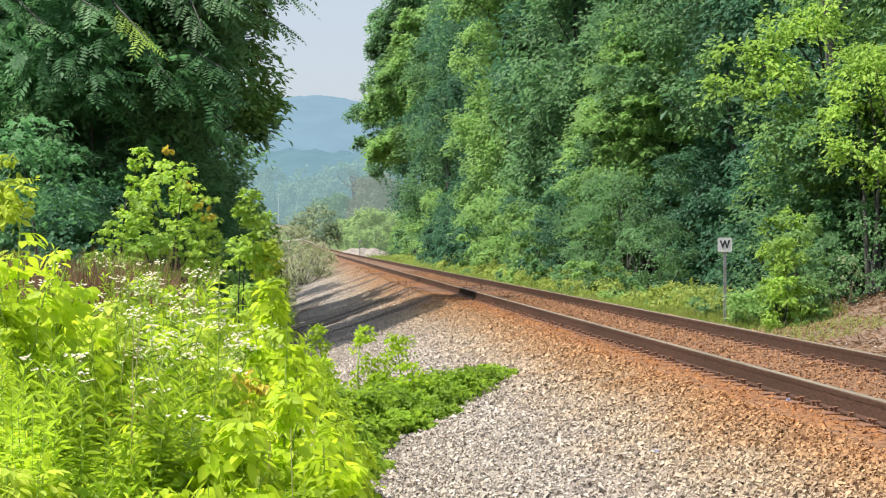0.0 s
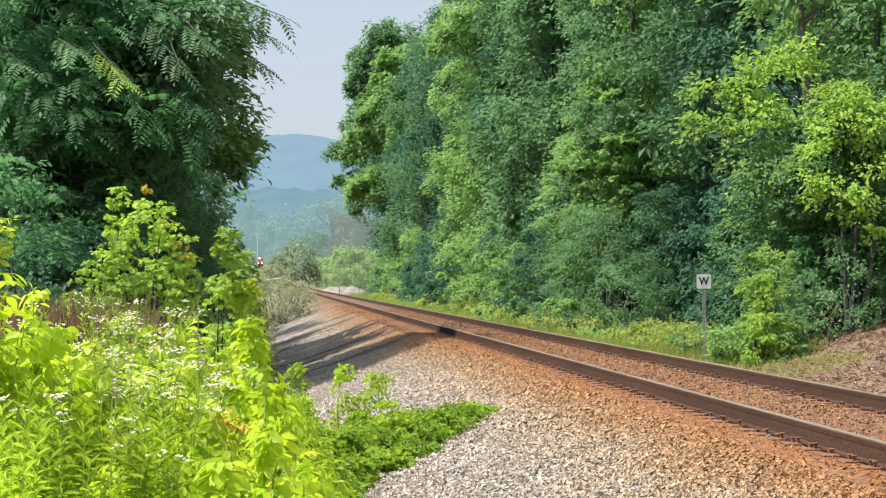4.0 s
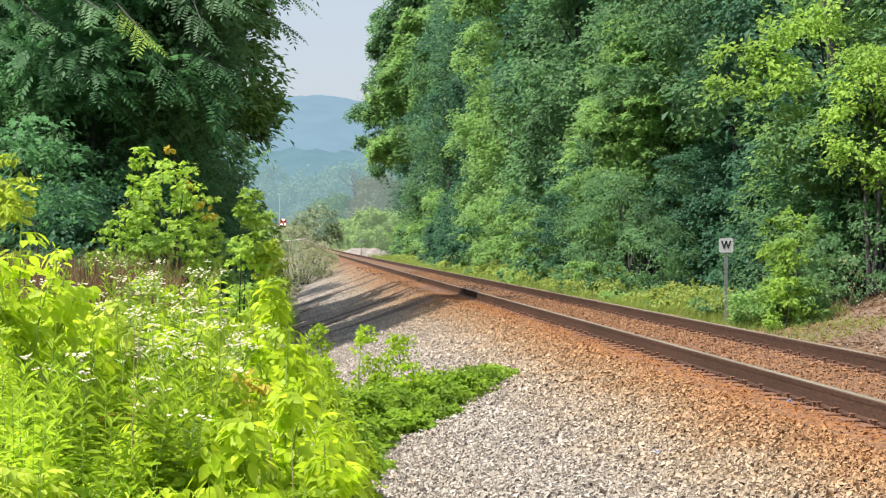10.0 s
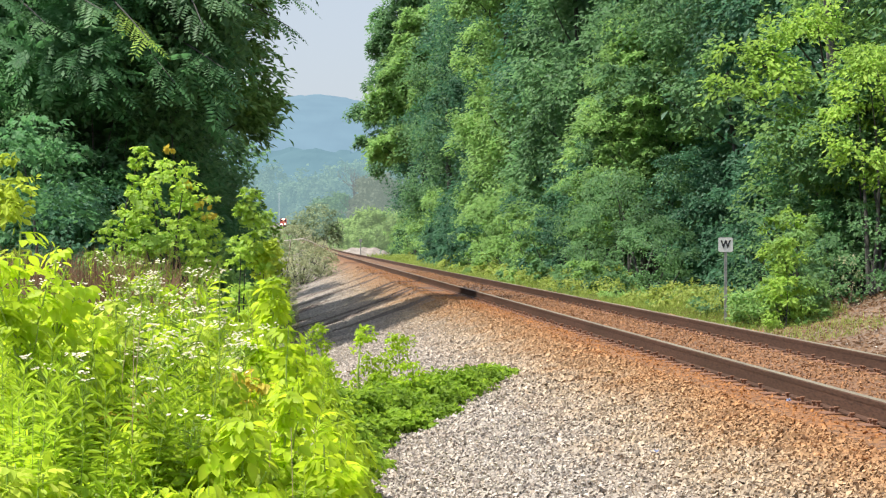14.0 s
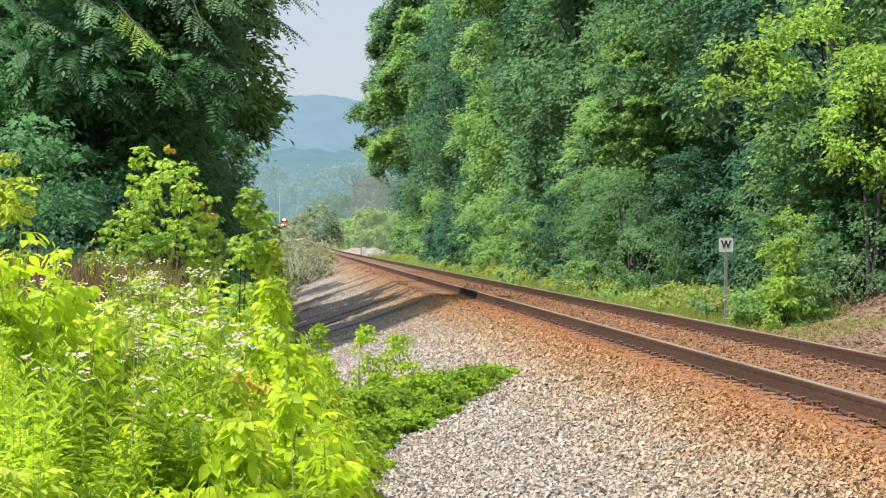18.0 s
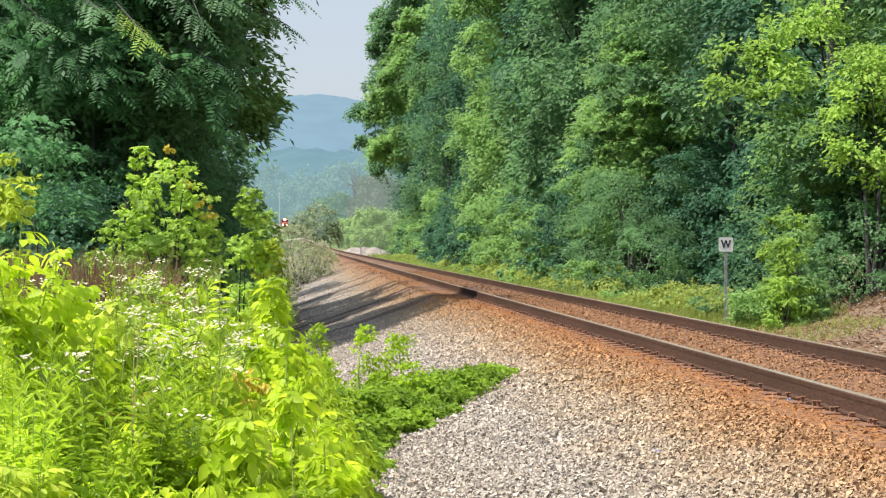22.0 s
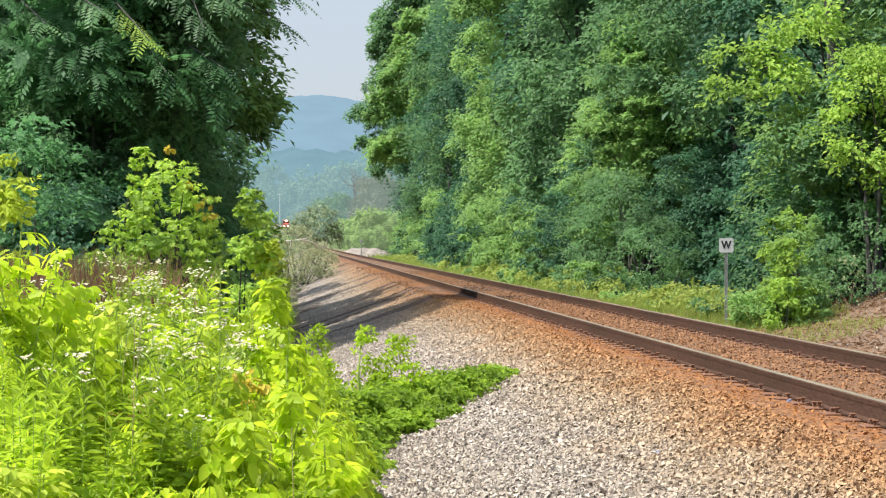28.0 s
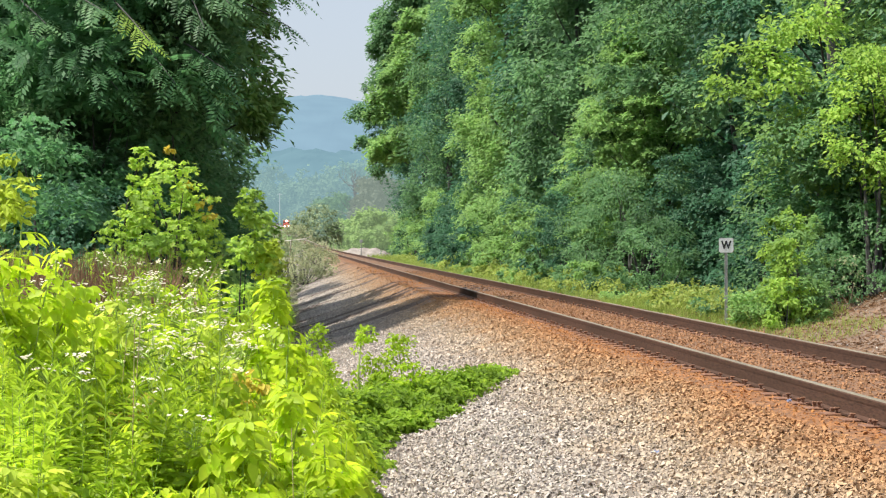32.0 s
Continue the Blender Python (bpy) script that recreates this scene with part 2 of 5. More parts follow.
def tube(geo, pts, radii, sides=7):
    pts, radii = np.asarray(pts, float), np.broadcast_to(np.asarray(radii, float), len(pts))
    d = unit(np.gradient(pts, axis=0))
    s = unit(np.cross(d, np.where(np.abs(d[:, 2:3]) > 0.9, (1.0, 0, 0), (0, 0, 1.0))))
    t = np.cross(d, s)
    a = np.arange(sides) * 2 * np.pi / sides
    v = pts[:, None] + radii[:, None, None] * (np.cos(a)[None, :, None] * s[:, None] + np.sin(a)[None, :, None] * t[:, None])
    i, j = np.meshgrid(np.arange(len(pts) - 1), np.arange(sides), indexing="ij")
    f = np.stack([i * sides + j, i * sides + (j + 1) % sides, (i + 1) * sides + (j + 1) % sides, (i + 1) * sides + j], -1).reshape(-1, 4)
    geo.add(v, f)
    return geo.add(v[-1], [list(range(sides))]) if sides in (3, 4) else geo.add(np.concatenate([v[-1], pts[-1:]]), [[k, (k + 1) % sides, sides] for k in range(sides)])


def rod(geo, p, q, r0, r1, sides=6, bend=0.0, steps=4):
    """A tapered, slightly bent stick from p to q."""
    p, q = np.asarray(p, float), np.asarray(q, float)
    s = np.linspace(0, 1, steps + 1)[:, None]
    k = RNG.normal(0, 1, 3) * bend * np.linalg.norm(q - p)
    return tube(geo, p + (q - p) * s + k * np.sin(s * np.pi), r0 + (r1 - r0) * s[:, 0], sides)


def own_chance(build):
    """Each thing draws its random numbers from its own place, so that none depends on another."""
    def inner(*args, **kw):
        global RNG
        kept = RNG
        nums = [v for v in args if isinstance(v, (int, float))]
        RNG = np.random.default_rng(int(abs(nums[0]) * 1000) * 7919 + int(abs(nums[1]) * 1000))
        try:
            return build(*args, **kw)
        finally:
            RNG = kept
    return inner


# Leaf outlines: length along x from 0 to 1, width along y, a fold along the rib.
LEAF_PLAIN = ([(0, 0, 0), (0.5, 0.30, 0.07), (1, 0, -0.08), (0.5, -0.30, 0.07)], [[0, 2, 1], [0, 3, 2]])
LEAF_BROAD = ([(0, 0, 0), (0.28, 0.27, 0.05), (0.66, 0.25, 0.03), (1, 0, -0.12), (0.66, -0.25, 0.03), (0.28, -0.27, 0.05)], [[0, 3, 2, 1], [0, 5, 4, 3]])
LEAF_LANCE = ([(0, 0, 0), (0.35, 0.10, 0.05), (0.7, 0.075, 0.0), (1, 0, -0.16), (0.7, -0.075, 0.0), (0.35, -0.10, 0.05)], [[0, 3, 2, 1], [0, 5, 4, 3]])
LEAF_MAPLE = ([(0, 0, 0), (0.12, 0.42, 0.03), (0.38, 0.26, 0.02), (0.70, 0.45, -0.03), (0.66, 0.15, 0.0), (1, 0, -0.1), (0.66, -0.15, 0.0), (0.70, -0.45, -0.03), (0.38, -0.26, 0.02), (0.12, -0.42, 0.03)],
              [[0, 2, 1], [2, 4, 3], [0, 5, 4], [0, 4, 2], [0, 9, 8], [8, 7, 6], [0, 6, 5], [0, 8, 6]])
LEAF_THIN = ([(0, 0.006, 0), (0.6, 0.005, 0.06), (1, 0, -0.06), (0.6, -0.005, 0.06), (0, -0.006, 0)], [[0, 3, 1], [0, 4, 3], [1, 3, 2]])
LEAF_BLADE = ([(0, 0.02, 0), (0.55, 0.017, 0.05), (1, 0, -0.10), (0.55, -0.017, 0.05), (0, -0.02, 0)], [[0, 3, 1], [0, 4, 3], [1, 3, 2]])


def frond_shape(pairs, width, droop):
    """A feathered leaf: leaflets in pairs along a bent rib."""
    v, f = [], []
    for k in range(pairs * 2 + 1):
        s = 0.12 + 0.8 * (k // 2) / pairs
        side = 0 if k == pairs * 2 else (1 if k % 2 else -1)
        ln = width * (1.15 - 0.5 * abs(s - 0.45))
        d = np.array([0.45, side * 0.9, -0.25]) if side else np.array([1.0, 0, -0.4])
        d, o = d / np.linalg.norm(d), np.array([s, 0, -droop * s * s])
        w = np.array([0.9, -side * 0.45, 0]) * ln * 0.17 if side else np.array([0, ln * 0.17, 0])
        i = len(v)
        v += [o, o + d * ln * 0.45 + w, o + d * ln, o + d * ln * 0.45 - w]
        f += [[i, i + 1, i + 2, i + 3]]
    i = len(v)
    v += [np.array([0, 0.006, 0]), np.array([0, -0.006, 0]), np.array([0.95, -0.003, -droop * 0.9]), np.array([0.95, 0.003, -droop * 0.9])]
    return [tuple(p) for p in v], f + [[i, i + 1, i + 2, i + 3]]


FROND = frond_shape(5, 0.38, 0.25)


def leaves(geo, p, d, nrm, size, shape):
    """Lays one leaf of the outline at each point: d the way its tip goes, nrm its upper side."""
    tv, tf = np.array(shape[0]), np.array(shape[1])
    d = unit(d)
    y = unit(np.cross(nrm, d))
    z = np.cross(d, y)
    size = np.broadcast_to(size, len(p))[:, None, None]
    v = p[:, None] + size * (tv[None, :, 0:1] * d[:, None] + tv[None, :, 1:2] * y[:, None] + tv[None, :, 2:3] * z[:, None])
    f = (np.arange(len(p)) * len(tv))[:, None, None] + tf[None]
    return geo.add(v, f.reshape(-1, tf.shape[1]))


def clump(geo, c, r, count, size, shape, flat=0.8, up=0.5, droop=0.5, shell=0.5):
    """A bunch of leaves round c, thickest towards its outside and top."""
    u = unit(RNG.normal(0, 1, (count, 3)))
    u[:, 2] = np.where(u[:, 2] < -0.6, -u[:, 2] * 0.6, u[:, 2])
    rad = r * (shell + (1 - shell) * RNG.random(count) ** 0.6) * (1 + 0.18 * np.sin(u[:, 0] * 7 + u[:, 1] * 5 + c[0]))
    p = np.asarray(c) + u * rad[:, None] * (1, 1, flat)
    nrm = unit(u * 0.8 + (0, 0, up) + RNG.normal(0, 0.28, (count, 3)))
    d = u * (1, 1, 0.3) + RNG.normal(0, 0.55, (count, 3)) - (0, 0, droop)
    return leaves(geo, p, d, nrm, size * RNG.uniform(0.65, 1.25, count), shape)


def bough(geo, c, r, out, count, size, shape, subs=9, droop=0.35, round_=0.0):
    """A leafy bough: flat layered sprays reaching out and drooping at their tips, with dark gaps between the layers."""
    out = np.asarray(out, float)
    w = unit(RNG.normal(0, 0.75, (subs, 3)) + out * (0.9, 0.9, 0.5) + (0, 0, 0.35))
    o = np.asarray(c) + w * r * RNG.uniform(0.25, 0.85, (subs, 1)) * (1, 1, 0.8)
    away = unit(w * (1, 1, 0.1) + RNG.normal(0, 0.25, (subs, 3)) * (1, 1, 0.3))
    side = unit(np.cross(away, (0, 0, 1.0)))
    reach, wide = r * RNG.uniform(0.55, 0.95, subs), r * RNG.uniform(0.3, 0.5, subs)
    k = np.repeat(np.arange(subs), count)
    n = len(k)
    s_, q_ = RNG.random(n) ** 0.75, RNG.uniform(-1, 1, n)
    q_ *= np.sqrt(np.clip(1.05 - s_ ** 2, 0.05, 1))
    lobe = 1 + 0.25 * np.sin(q_ * 6 + k * 1.7)
    at = o[k] + away[k] * (reach[k] * (s_ - 0.25) * lobe)[:, None] + side[k] * (wide[k] * q_)[:, None]
    at[:, 2] += -0.42 * reach[k] * s_ ** 2 - 0.22 * wide[k] * q_ ** 2 + RNG.normal(0, 0.06 + 0.16 * round_, n) * r
    nrm = unit(np.array([0, 0, 1.0]) + away[k] * (0.15 + 0.6 * s_)[:, None] + side[k] * (0.3 * q_)[:, None] + RNG.normal(0, 0.32, (n, 3)))
    d = away[k] * 0.8 + side[k] * (q_ * 0.5)[:, None] + RNG.normal(0, 0.4, (n, 3)) - (0, 0, droop)
    return leaves(geo, at, d, nrm, size * RNG.uniform(0.65, 1.25, n) * (1.1 - 0.2 * s_), shape)


# ---- the lie of the land ----
MID, HALF, RISE = 4.57, 0.7525, 200.0


def track_x(y):
    return MID - 1.3e-5 * np.maximum(y - RISE, 0) ** 2


def track_z(y):
    return 1.058e-5 * np.maximum(y - RISE, 0) ** 2


def ground_z(x, y):
    """Height of the ground; 0 is the top of the rails near the camera."""
    x, y = np.asarray(x, float), np.asarray(y, float)
    q = x - track_x(y)
    low = np.interp(y, (0, 18, 24, 42, 2000), (-0.62, -0.62, -0.72, -1.5, -1.5))
    knee = np.interp(y, (0, 18, 24, 42, 2000), (-3.9, -3.9, -4.1, -5.3, -5.3))
    left = np.interp(q, (-1.7, 0), (0, 0)) - 0.19 + (low + 0.19) * np.clip((-1.55 - q) / (-1.55 - knee), 0, 1) ** 0.9
    right = -0.19 - 0.62 * np.clip((q - 1.55) / 1.5, 0, 1)
    bank = np.interp(y, (26, 36, 50, 66), (1.0, 1.0, 0.65, 0.0)) * np.clip((q - 4.4) / 5.0, 0, 1) * 1.25
    z = np.where(q < 0, left, right + bank)
    rut = 0.055 * np.sin(y * 2.6 + 1.1 * np.sin(y * 0.7) + 0.5 * q) * np.sin(y * 0.55 + 0.8) * np.clip((-1.7 - q) / 0.8, 0, 1) * np.clip((y - 42) / 6, 0, 1) * np.clip((130 - y) / 20, 0, 1)
    z = z + rut   # washed-out ruts down the shoulder
    lump = 0.05 * np.sin(x * 1.7 + y * 0.6) * np.sin(y * 0.9 - x * 0.4) * np.clip((np.abs(q) - 2.5) / 2, 0, 1)
    far = np.clip((np.abs(q) - 60) / 400, 0, 1)
    return z + lump + track_z(np.minimum(y, 1500)) + far * 4 * np.sin(x * 0.011) * np.sin(y * 0.009)


def strip(geo, xs, ys, lift=0.0):
    """A sheet over the land; xs are distances from the track's middle."""
    q, y = np.meshgrid(np.asarray(xs, float), np.asarray(ys, float))
    x = q + track_x(np.minimum(y, 1500))
    v = np.stack([x, y, ground_z(x, y) + lift], -1)
    r, c = q.shape
    i, j = np.meshgrid(np.arange(r - 1), np.arange(c - 1), indexing="ij")
    return geo.add(v, np.stack([i * c + j, i * c + j + 1, (i + 1) * c + j + 1, (i + 1) * c + j], -1).reshape(-1, 4))


ys = np.concatenate([[-4000, -1500, -500, -120, -40], np.arange(-10, 80, 0.5), np.arange(80, 320, 4), np.arange(320, 1520, 30), [1700, 2200, 3000, 4500]])
xs = np.concatenate([[-4000, -1500, -600, -250, -120, -60, -35, -22], np.arange(-16, 16, 0.25), [18, 24, 35, 60, 120, 250, 600, 1500, 4000]])
tagged(part("ground", strip(Geo(), xs, ys), M_GROUND, smooth=True), "green and brown earth beside the railway", "ground", kind="structure")
bed = Geo()
strip(bed, np.concatenate([np.arange(-4.4, -1.4, 0.2), np.arange(-1.4, 2.9, 0.35), [3.1]]), np.concatenate([np.arange(-8, 42, 0.5), np.arange(42, 130, 0.3), np.arange(130, 240, 3), np.arange(240, 1520, 20)]), 0.03)
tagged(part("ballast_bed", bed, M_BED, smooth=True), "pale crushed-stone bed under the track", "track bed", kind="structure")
bank = Geo()
strip(bank, np.arange(3.3, 12, 0.3), np.arange(20, 46, 0.8), 0.035)
tagged(part("earth_bank", bank, M_EARTH, smooth=True), "bare brown bank littered with dead leaves and stones", "bank", kind="structure")

# ---- railway track ----
track = thing("railway_track", "rusty single railway track on crushed stone", "railway track", kind="structure")
Y_RAIL = np.concatenate([np.arange(-8, 240, 4), np.arange(240, 1510, 15)])
PROFILE = [(-0.066, -0.150), (0.066, -0.150), (0.066, -0.138), (0.034, -0.126), (0.031, -0.050), (0.034, -0.036), (0.035, -0.010), (0.028, -0.002)]
PROFILE += [(-0.028, -0.002), (-0.035, -0.010), (-0.034, -0.036), (-0.031, -0.050), (-0.034, -0.126), (-0.066, -0.138)]


def sweep(geo, profile, off, closed=True):
    pr = np.array(profile)
    v = np.stack([np.stack([track_x(Y_RAIL) + off + a_, Y_RAIL, track_z(Y_RAIL) + b_], -1) for a_, b_ in pr], 1)
    n, k = len(Y_RAIL), len(pr)
    i, j = np.meshgrid(np.arange(n - 1), np.arange(k if closed else k - 1), indexing="ij")
    return geo.add(v, np.stack([i * k + j, (i + 1) * k + j, (i + 1) * k + (j + 1) % k, i * k + (j + 1) % k], -1).reshape(-1, 4))


for off in (-HALF, HALF):
    rail = part("rail", sweep(Geo(), PROFILE, off), M_RAIL, track, "dark rusty steel rail")
    part("rail_head", sweep(Geo(), [(-0.034, -0.012), (-0.027, 0.0), (0.027, 0.0), (0.034, -0.012)], off, False), M_HEAD, rail, "worn pale running surface")

tie = box(Geo(), -1.3, 1.3, -0.11, 0.11, -0.34, -0.163, 0.012).mesh("tie", M_TIE)
plate = box(Geo(), -0.17, 0.17, -0.09, 0.09, -0.163, -0.146, 0.006).mesh("tie_plate", M_PLATE)
spk = Geo()
box(spk, -0.009, 0.009, -0.009, 0.009, -0.16, -0.128, 0.003)
box(spk, -0.02, 0.016, -0.014, 0.014, -0.134, -0.118, 0.005)
spike = spk.mesh("spike", M_PLATE)
anc = Geo()
box(anc, -0.085, 0.085, -0.012, 0.012, -0.172, -0.146, 0.005)
box(anc, -0.088, -0.066, -0.012, 0.012, -0.165, -0.134, 0.005)
anchor = anc.mesh("rail_anchor", M_PLATE)
far_ties = Geo()
for k in range(330):
    y = 9.0 + 0.5 * k + RNG.uniform(-0.03, 0.03)
    if y < 60:
        t_ob = part("tie", tie, M_TIE, track)
        t_ob.location, t_ob.rotation_euler = (MID + RNG.uniform(-0.04, 0.04), y, RNG.uniform(-0.01, 0.0)), (0, 0, RNG.normal(0, 0.012))
        for off in (-HALF, HALF):
            pl = part("tie_plate", plate, M_PLATE, track)
            pl.location = (MID + off, y, 0)
            if y < 45:
                for sx in (-0.088, 0.088):
                    for sy in (-0.05, 0.05):
                        if RNG.random() < 0.7:
                            sp = part("spike", spike, M_PLATE, track)
                            sp.location, sp.rotation_euler = (MID + off + sx, y + sy, RNG.uniform(0, 0.02)), (0, RNG.normal(0, 0.05), 0 if sx > 0 else math.pi)
                an = part("rail_anchor", anchor, M_PLATE, track)
                an.location = (MID + off, y + RNG.choice((-0.14, 0.14)), 0)
    else:
        box(far_ties, MID - 1.3, MID + 1.3, y - 0.11, y + 0.11, -0.34, -0.165)
tagged(part("far_ties", far_ties, M_TIE, track), kind="stuff")

# ---- crushed stone ----
CUBE_V = np.array([(-1.1, -0.8, -0.9), (1.1, -0.8, -0.9), (0, 1.15, -0.9), (-1.0, -0.75, 0.9), (1.0, -0.75, 0.9), (0, 1.05, 0.9)]) * 0.5
STONE_SIDES, STONE_TOP = np.array([(0, 1, 4, 3), (1, 2, 5, 4), (2, 0, 3, 5)]), np.array([(3, 4, 5)])


def stones(geo, x, y, z, size):
    n = len(x)
    v = CUBE_V[None] * RNG.uniform(0.55, 1.25, (n, 1, 3)) * (1.1, 0.9, 0.7) + RNG.normal(0, 0.11, (n, 6, 3))
    v[:, 3:, :2] *= RNG.uniform(0.45, 0.95, (n, 1, 1))
    r = unit(RNG.normal(0, 1, (n, 4)) + np.array([3.2, 0, 0, 0]))
    w, a_, b_, c_ = r.T
    rot = np.stack([1 - 2 * (b_ * b_ + c_ * c_), 2 * (a_ * b_ - c_ * w), 2 * (a_ * c_ + b_ * w), 2 * (a_ * b_ + c_ * w), 1 - 2 * (a_ * a_ + c_ * c_), 2 * (b_ * c_ - a_ * w), 2 * (a_ * c_ - b_ * w), 2 * (b_ * c_ + a_ * w), 1 - 2 * (a_ * a_ + b_ * b_)], -1).reshape(n, 3, 3)
    turn = RNG.uniform(0, 2 * np.pi, n)
    spin = np.zeros((n, 3, 3))
    spin[:, 0, 0], spin[:, 0, 1], spin[:, 1, 0], spin[:, 1, 1], spin[:, 2, 2] = np.cos(turn), -np.sin(turn), np.sin(turn), np.cos(turn), 1
    v = np.einsum("nij,nkj->nki", spin @ rot, v * size[:, None, None]) + np.stack([x, y, z], -1)[:, None]
    at = (np.arange(n) * 6)[:, None, None]
    geo.add(v, (at + STONE_SIDES[None]).reshape(-1, 4))
    geo.f.append((at + STONE_TOP[None]).reshape(-1, 3) + geo.count - n * 6)
    return geo


def scatter_stones(geo, q0, q1, y0, y1, per_m2, s0, s1, lift=0.0):
    n = int((q1 - q0) * (y1 - y0) * per_m2)
    q, y = RNG.uniform(q0, q1, n), RNG.uniform(y0, y1, n)
    size = RNG.uniform(s0, s1, n) * RNG.choice((0.7, 1.0, 1.0, 1.3), n)
    x = MID + q
    seen = (x < 0.275 * y + 0.3) & (x > np.where(y < 20, 0.03 * y, -0.4))   # only in the wedge that the lens can reach
    x, y, size = x[seen], y[seen], size[seen]
    n = len(x)
    return stones(geo, x, y, ground_z(x, y) + 0.03 + lift + RNG.uniform(-0.1, 0.75, n) * size, size)


gravel = Geo()
scatter_stones(gravel, -4.5, -1.25, 9, 20, 1600, 0.0145, 0.028)
scatter_stones(gravel, -4.3, -1.25, 20, 34, 880, 0.018, 0.032)
scatter_stones(gravel, -4.6, -1.25, 34, 46, 420, 0.016, 0.028)
scatter_stones(gravel, -4.6, -1.25, 46, 62, 190, 0.014, 0.024, -0.006)
scatter_stones(gravel, -4.9, -0.85, 62, 105, 40, 0.018, 0.032, -0.008)
scatter_stones(gravel, -0.70, 0.68, 46, 90, 130, 0.02, 0.034, -0.01)
scatter_stones(gravel, -0.70, 0.68, 13, 46, 520, 0.015, 0.028, -0.008)
scatter_stones(gravel, -1.4, -0.86, 12, 50, 620, 0.012, 0.022, -0.009)
scatter_stones(gravel, 0.86, 2.6, 18, 60, 110, 0.02, 0.036, -0.012)
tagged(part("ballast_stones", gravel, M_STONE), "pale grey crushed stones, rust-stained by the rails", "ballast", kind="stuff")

# ---- trees ----
def crown_clumps(x, y, z0, h, rad, low, n, seed_profile=0.45):
    """Bunch centres of a crown, fullest at the given part of its height."""
    t = low + (1 - low) * RNG.random(n) ** 0.85
    prof = np.clip(1 - t, 0.02, 1) ** 0.6 if seed_profile < 0 else np.sqrt(np.clip(1 - ((t - seed_profile) / np.where(t > seed_profile, 1.02 - seed_profile, 0.75)) ** 2, 0.03, 1))
    ang, rr = RNG.uniform(0, 2 * np.pi, n), np.sqrt(RNG.uniform(0.25, 1.0, n))
    lump = 1 + 0.16 * np.sin(3 * ang + t * 9 + x)
    return np.stack([x + np.cos(ang) * rr * prof * rad * lump, y + np.sin(ang) * rr * prof * rad * lump, z0 + t * h], -1)


@own_chance
def make_tree(name, label, x, y, h, rad, mat, leaf, size, per_clump, n, low=0.12, clump_r=0.24, lean=(0, 0), trunk_r=None, group="", full=0.45, bark=None, keep=None, limbs=14, round_=0.0):
    """A tree as one thing: tapered trunk with limbs, and a crown of many bunches of leaves."""
    z0 = float(ground_z(x, y)) - 0.05
    tr = thing(name, label, "tree", (x, y, z0), group=group)
    c = crown_clumps(0, 0, 0, h, rad, low, n, full) 
    c[:, :2] += np.array(lean) * (c[:, 2:3] / h)
    if keep is not None:
        c = c[[keep(p + (x, y, z0)) for p in c]]
    trunk_r = trunk_r or h * 0.013
    g = Geo()
    s = np.linspace(0, 1, 9)
    spine = np.stack([lean[0] * s + 0.02 * h * np.sin(s * 5 + x) * s, lean[1] * s + 0.02 * h * np.sin(s * 4 + y) * s, h * 0.9 * s], -1)
    tube(g, spine, trunk_r * (1.25 - 1.15 * s) + np.where(s == 0, trunk_r * 0.4, 0), 9)
    pick = RNG.choice(len(c), min(limbs, len(c)), replace=False)
    for k in pick:
        f = np.clip(c[k, 2] / (0.9 * h) - 0.12, 0.08, 0.9)
        o = np.array([np.interp(f, s, spine[:, i]) for i in range(3)])
        rod(g, o, c[k], trunk_r * 0.42 * (1.15 - f), trunk_r * 0.08, 5, 0.06)
    part("trunk", g, bark or M_BARK, tr, smooth=True)
    cr = Geo()
    for k, p in enumerate(c):
        r = rad * clump_r * RNG.uniform(0.7, 1.35)
        mid = np.array([lean[0] * p[2] / h, lean[1] * p[2] / h, p[2] * 0.85])
        back = 0.45 if p[0] > 0.35 * rad and x > 8 else 1.0   # thinner where the wood closes behind
        if p[1] > 0.35 * rad:
            back *= 0.6
        if p[2] > 4.5 + 0.12 * y:   # and sparser, with larger leaves, in the treetops
            back *= 0.4
        bough(cr, p, r, unit(p - mid), max(4, int(per_clump / 9 * RNG.uniform(0.75, 1.25) * back)), size * (1.45 - 0.45 * back), leaf, round_=round_)
    inner = max(60, int(len(c) * per_clump * 0.08))   # sparse leaves in the middle of the crown
    t = low + (0.96 - low) * RNG.random(inner)
    an, rr = RNG.uniform(0, 2 * np.pi, inner), rad * 0.75 * np.sqrt(RNG.random(inner)) * np.sqrt(np.clip(1.02 - t, 0.05, 1))
    at = np.stack([np.cos(an) * rr + lean[0] * t, np.sin(an) * rr + lean[1] * t, t * h], -1)
    if keep is not None:
        at = at[[keep(p + (x, y, z0)) for p in at]]
    leaves(cr, at, RNG.normal(0, 1, at.shape) - (0, 0, 0.3), RNG.normal(0, 0.6, at.shape) + (-0.4, -0.5, 0.8), size * 1.7, LEAF_PLAIN)
    part("crown", cr, mat, tr)
    return tr


# The wood along the far side of the track, row by row.
WOOD = "trees along the far side of the track"
def edge_shading(x, y, other):
    """Paints the lit and shaded columns of the wood behind into the undergrowth's leaf colour."""
    return L_LIGHT if 0.086 < x / y < 0.112 else L_SHADE if 0.064 < x / y < 0.086 or 0.112 < x / y < 0.138 else L_MID if 0.138 < x / y < 0.19 else other


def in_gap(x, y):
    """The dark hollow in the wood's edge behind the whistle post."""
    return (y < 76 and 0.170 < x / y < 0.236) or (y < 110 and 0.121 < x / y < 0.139)


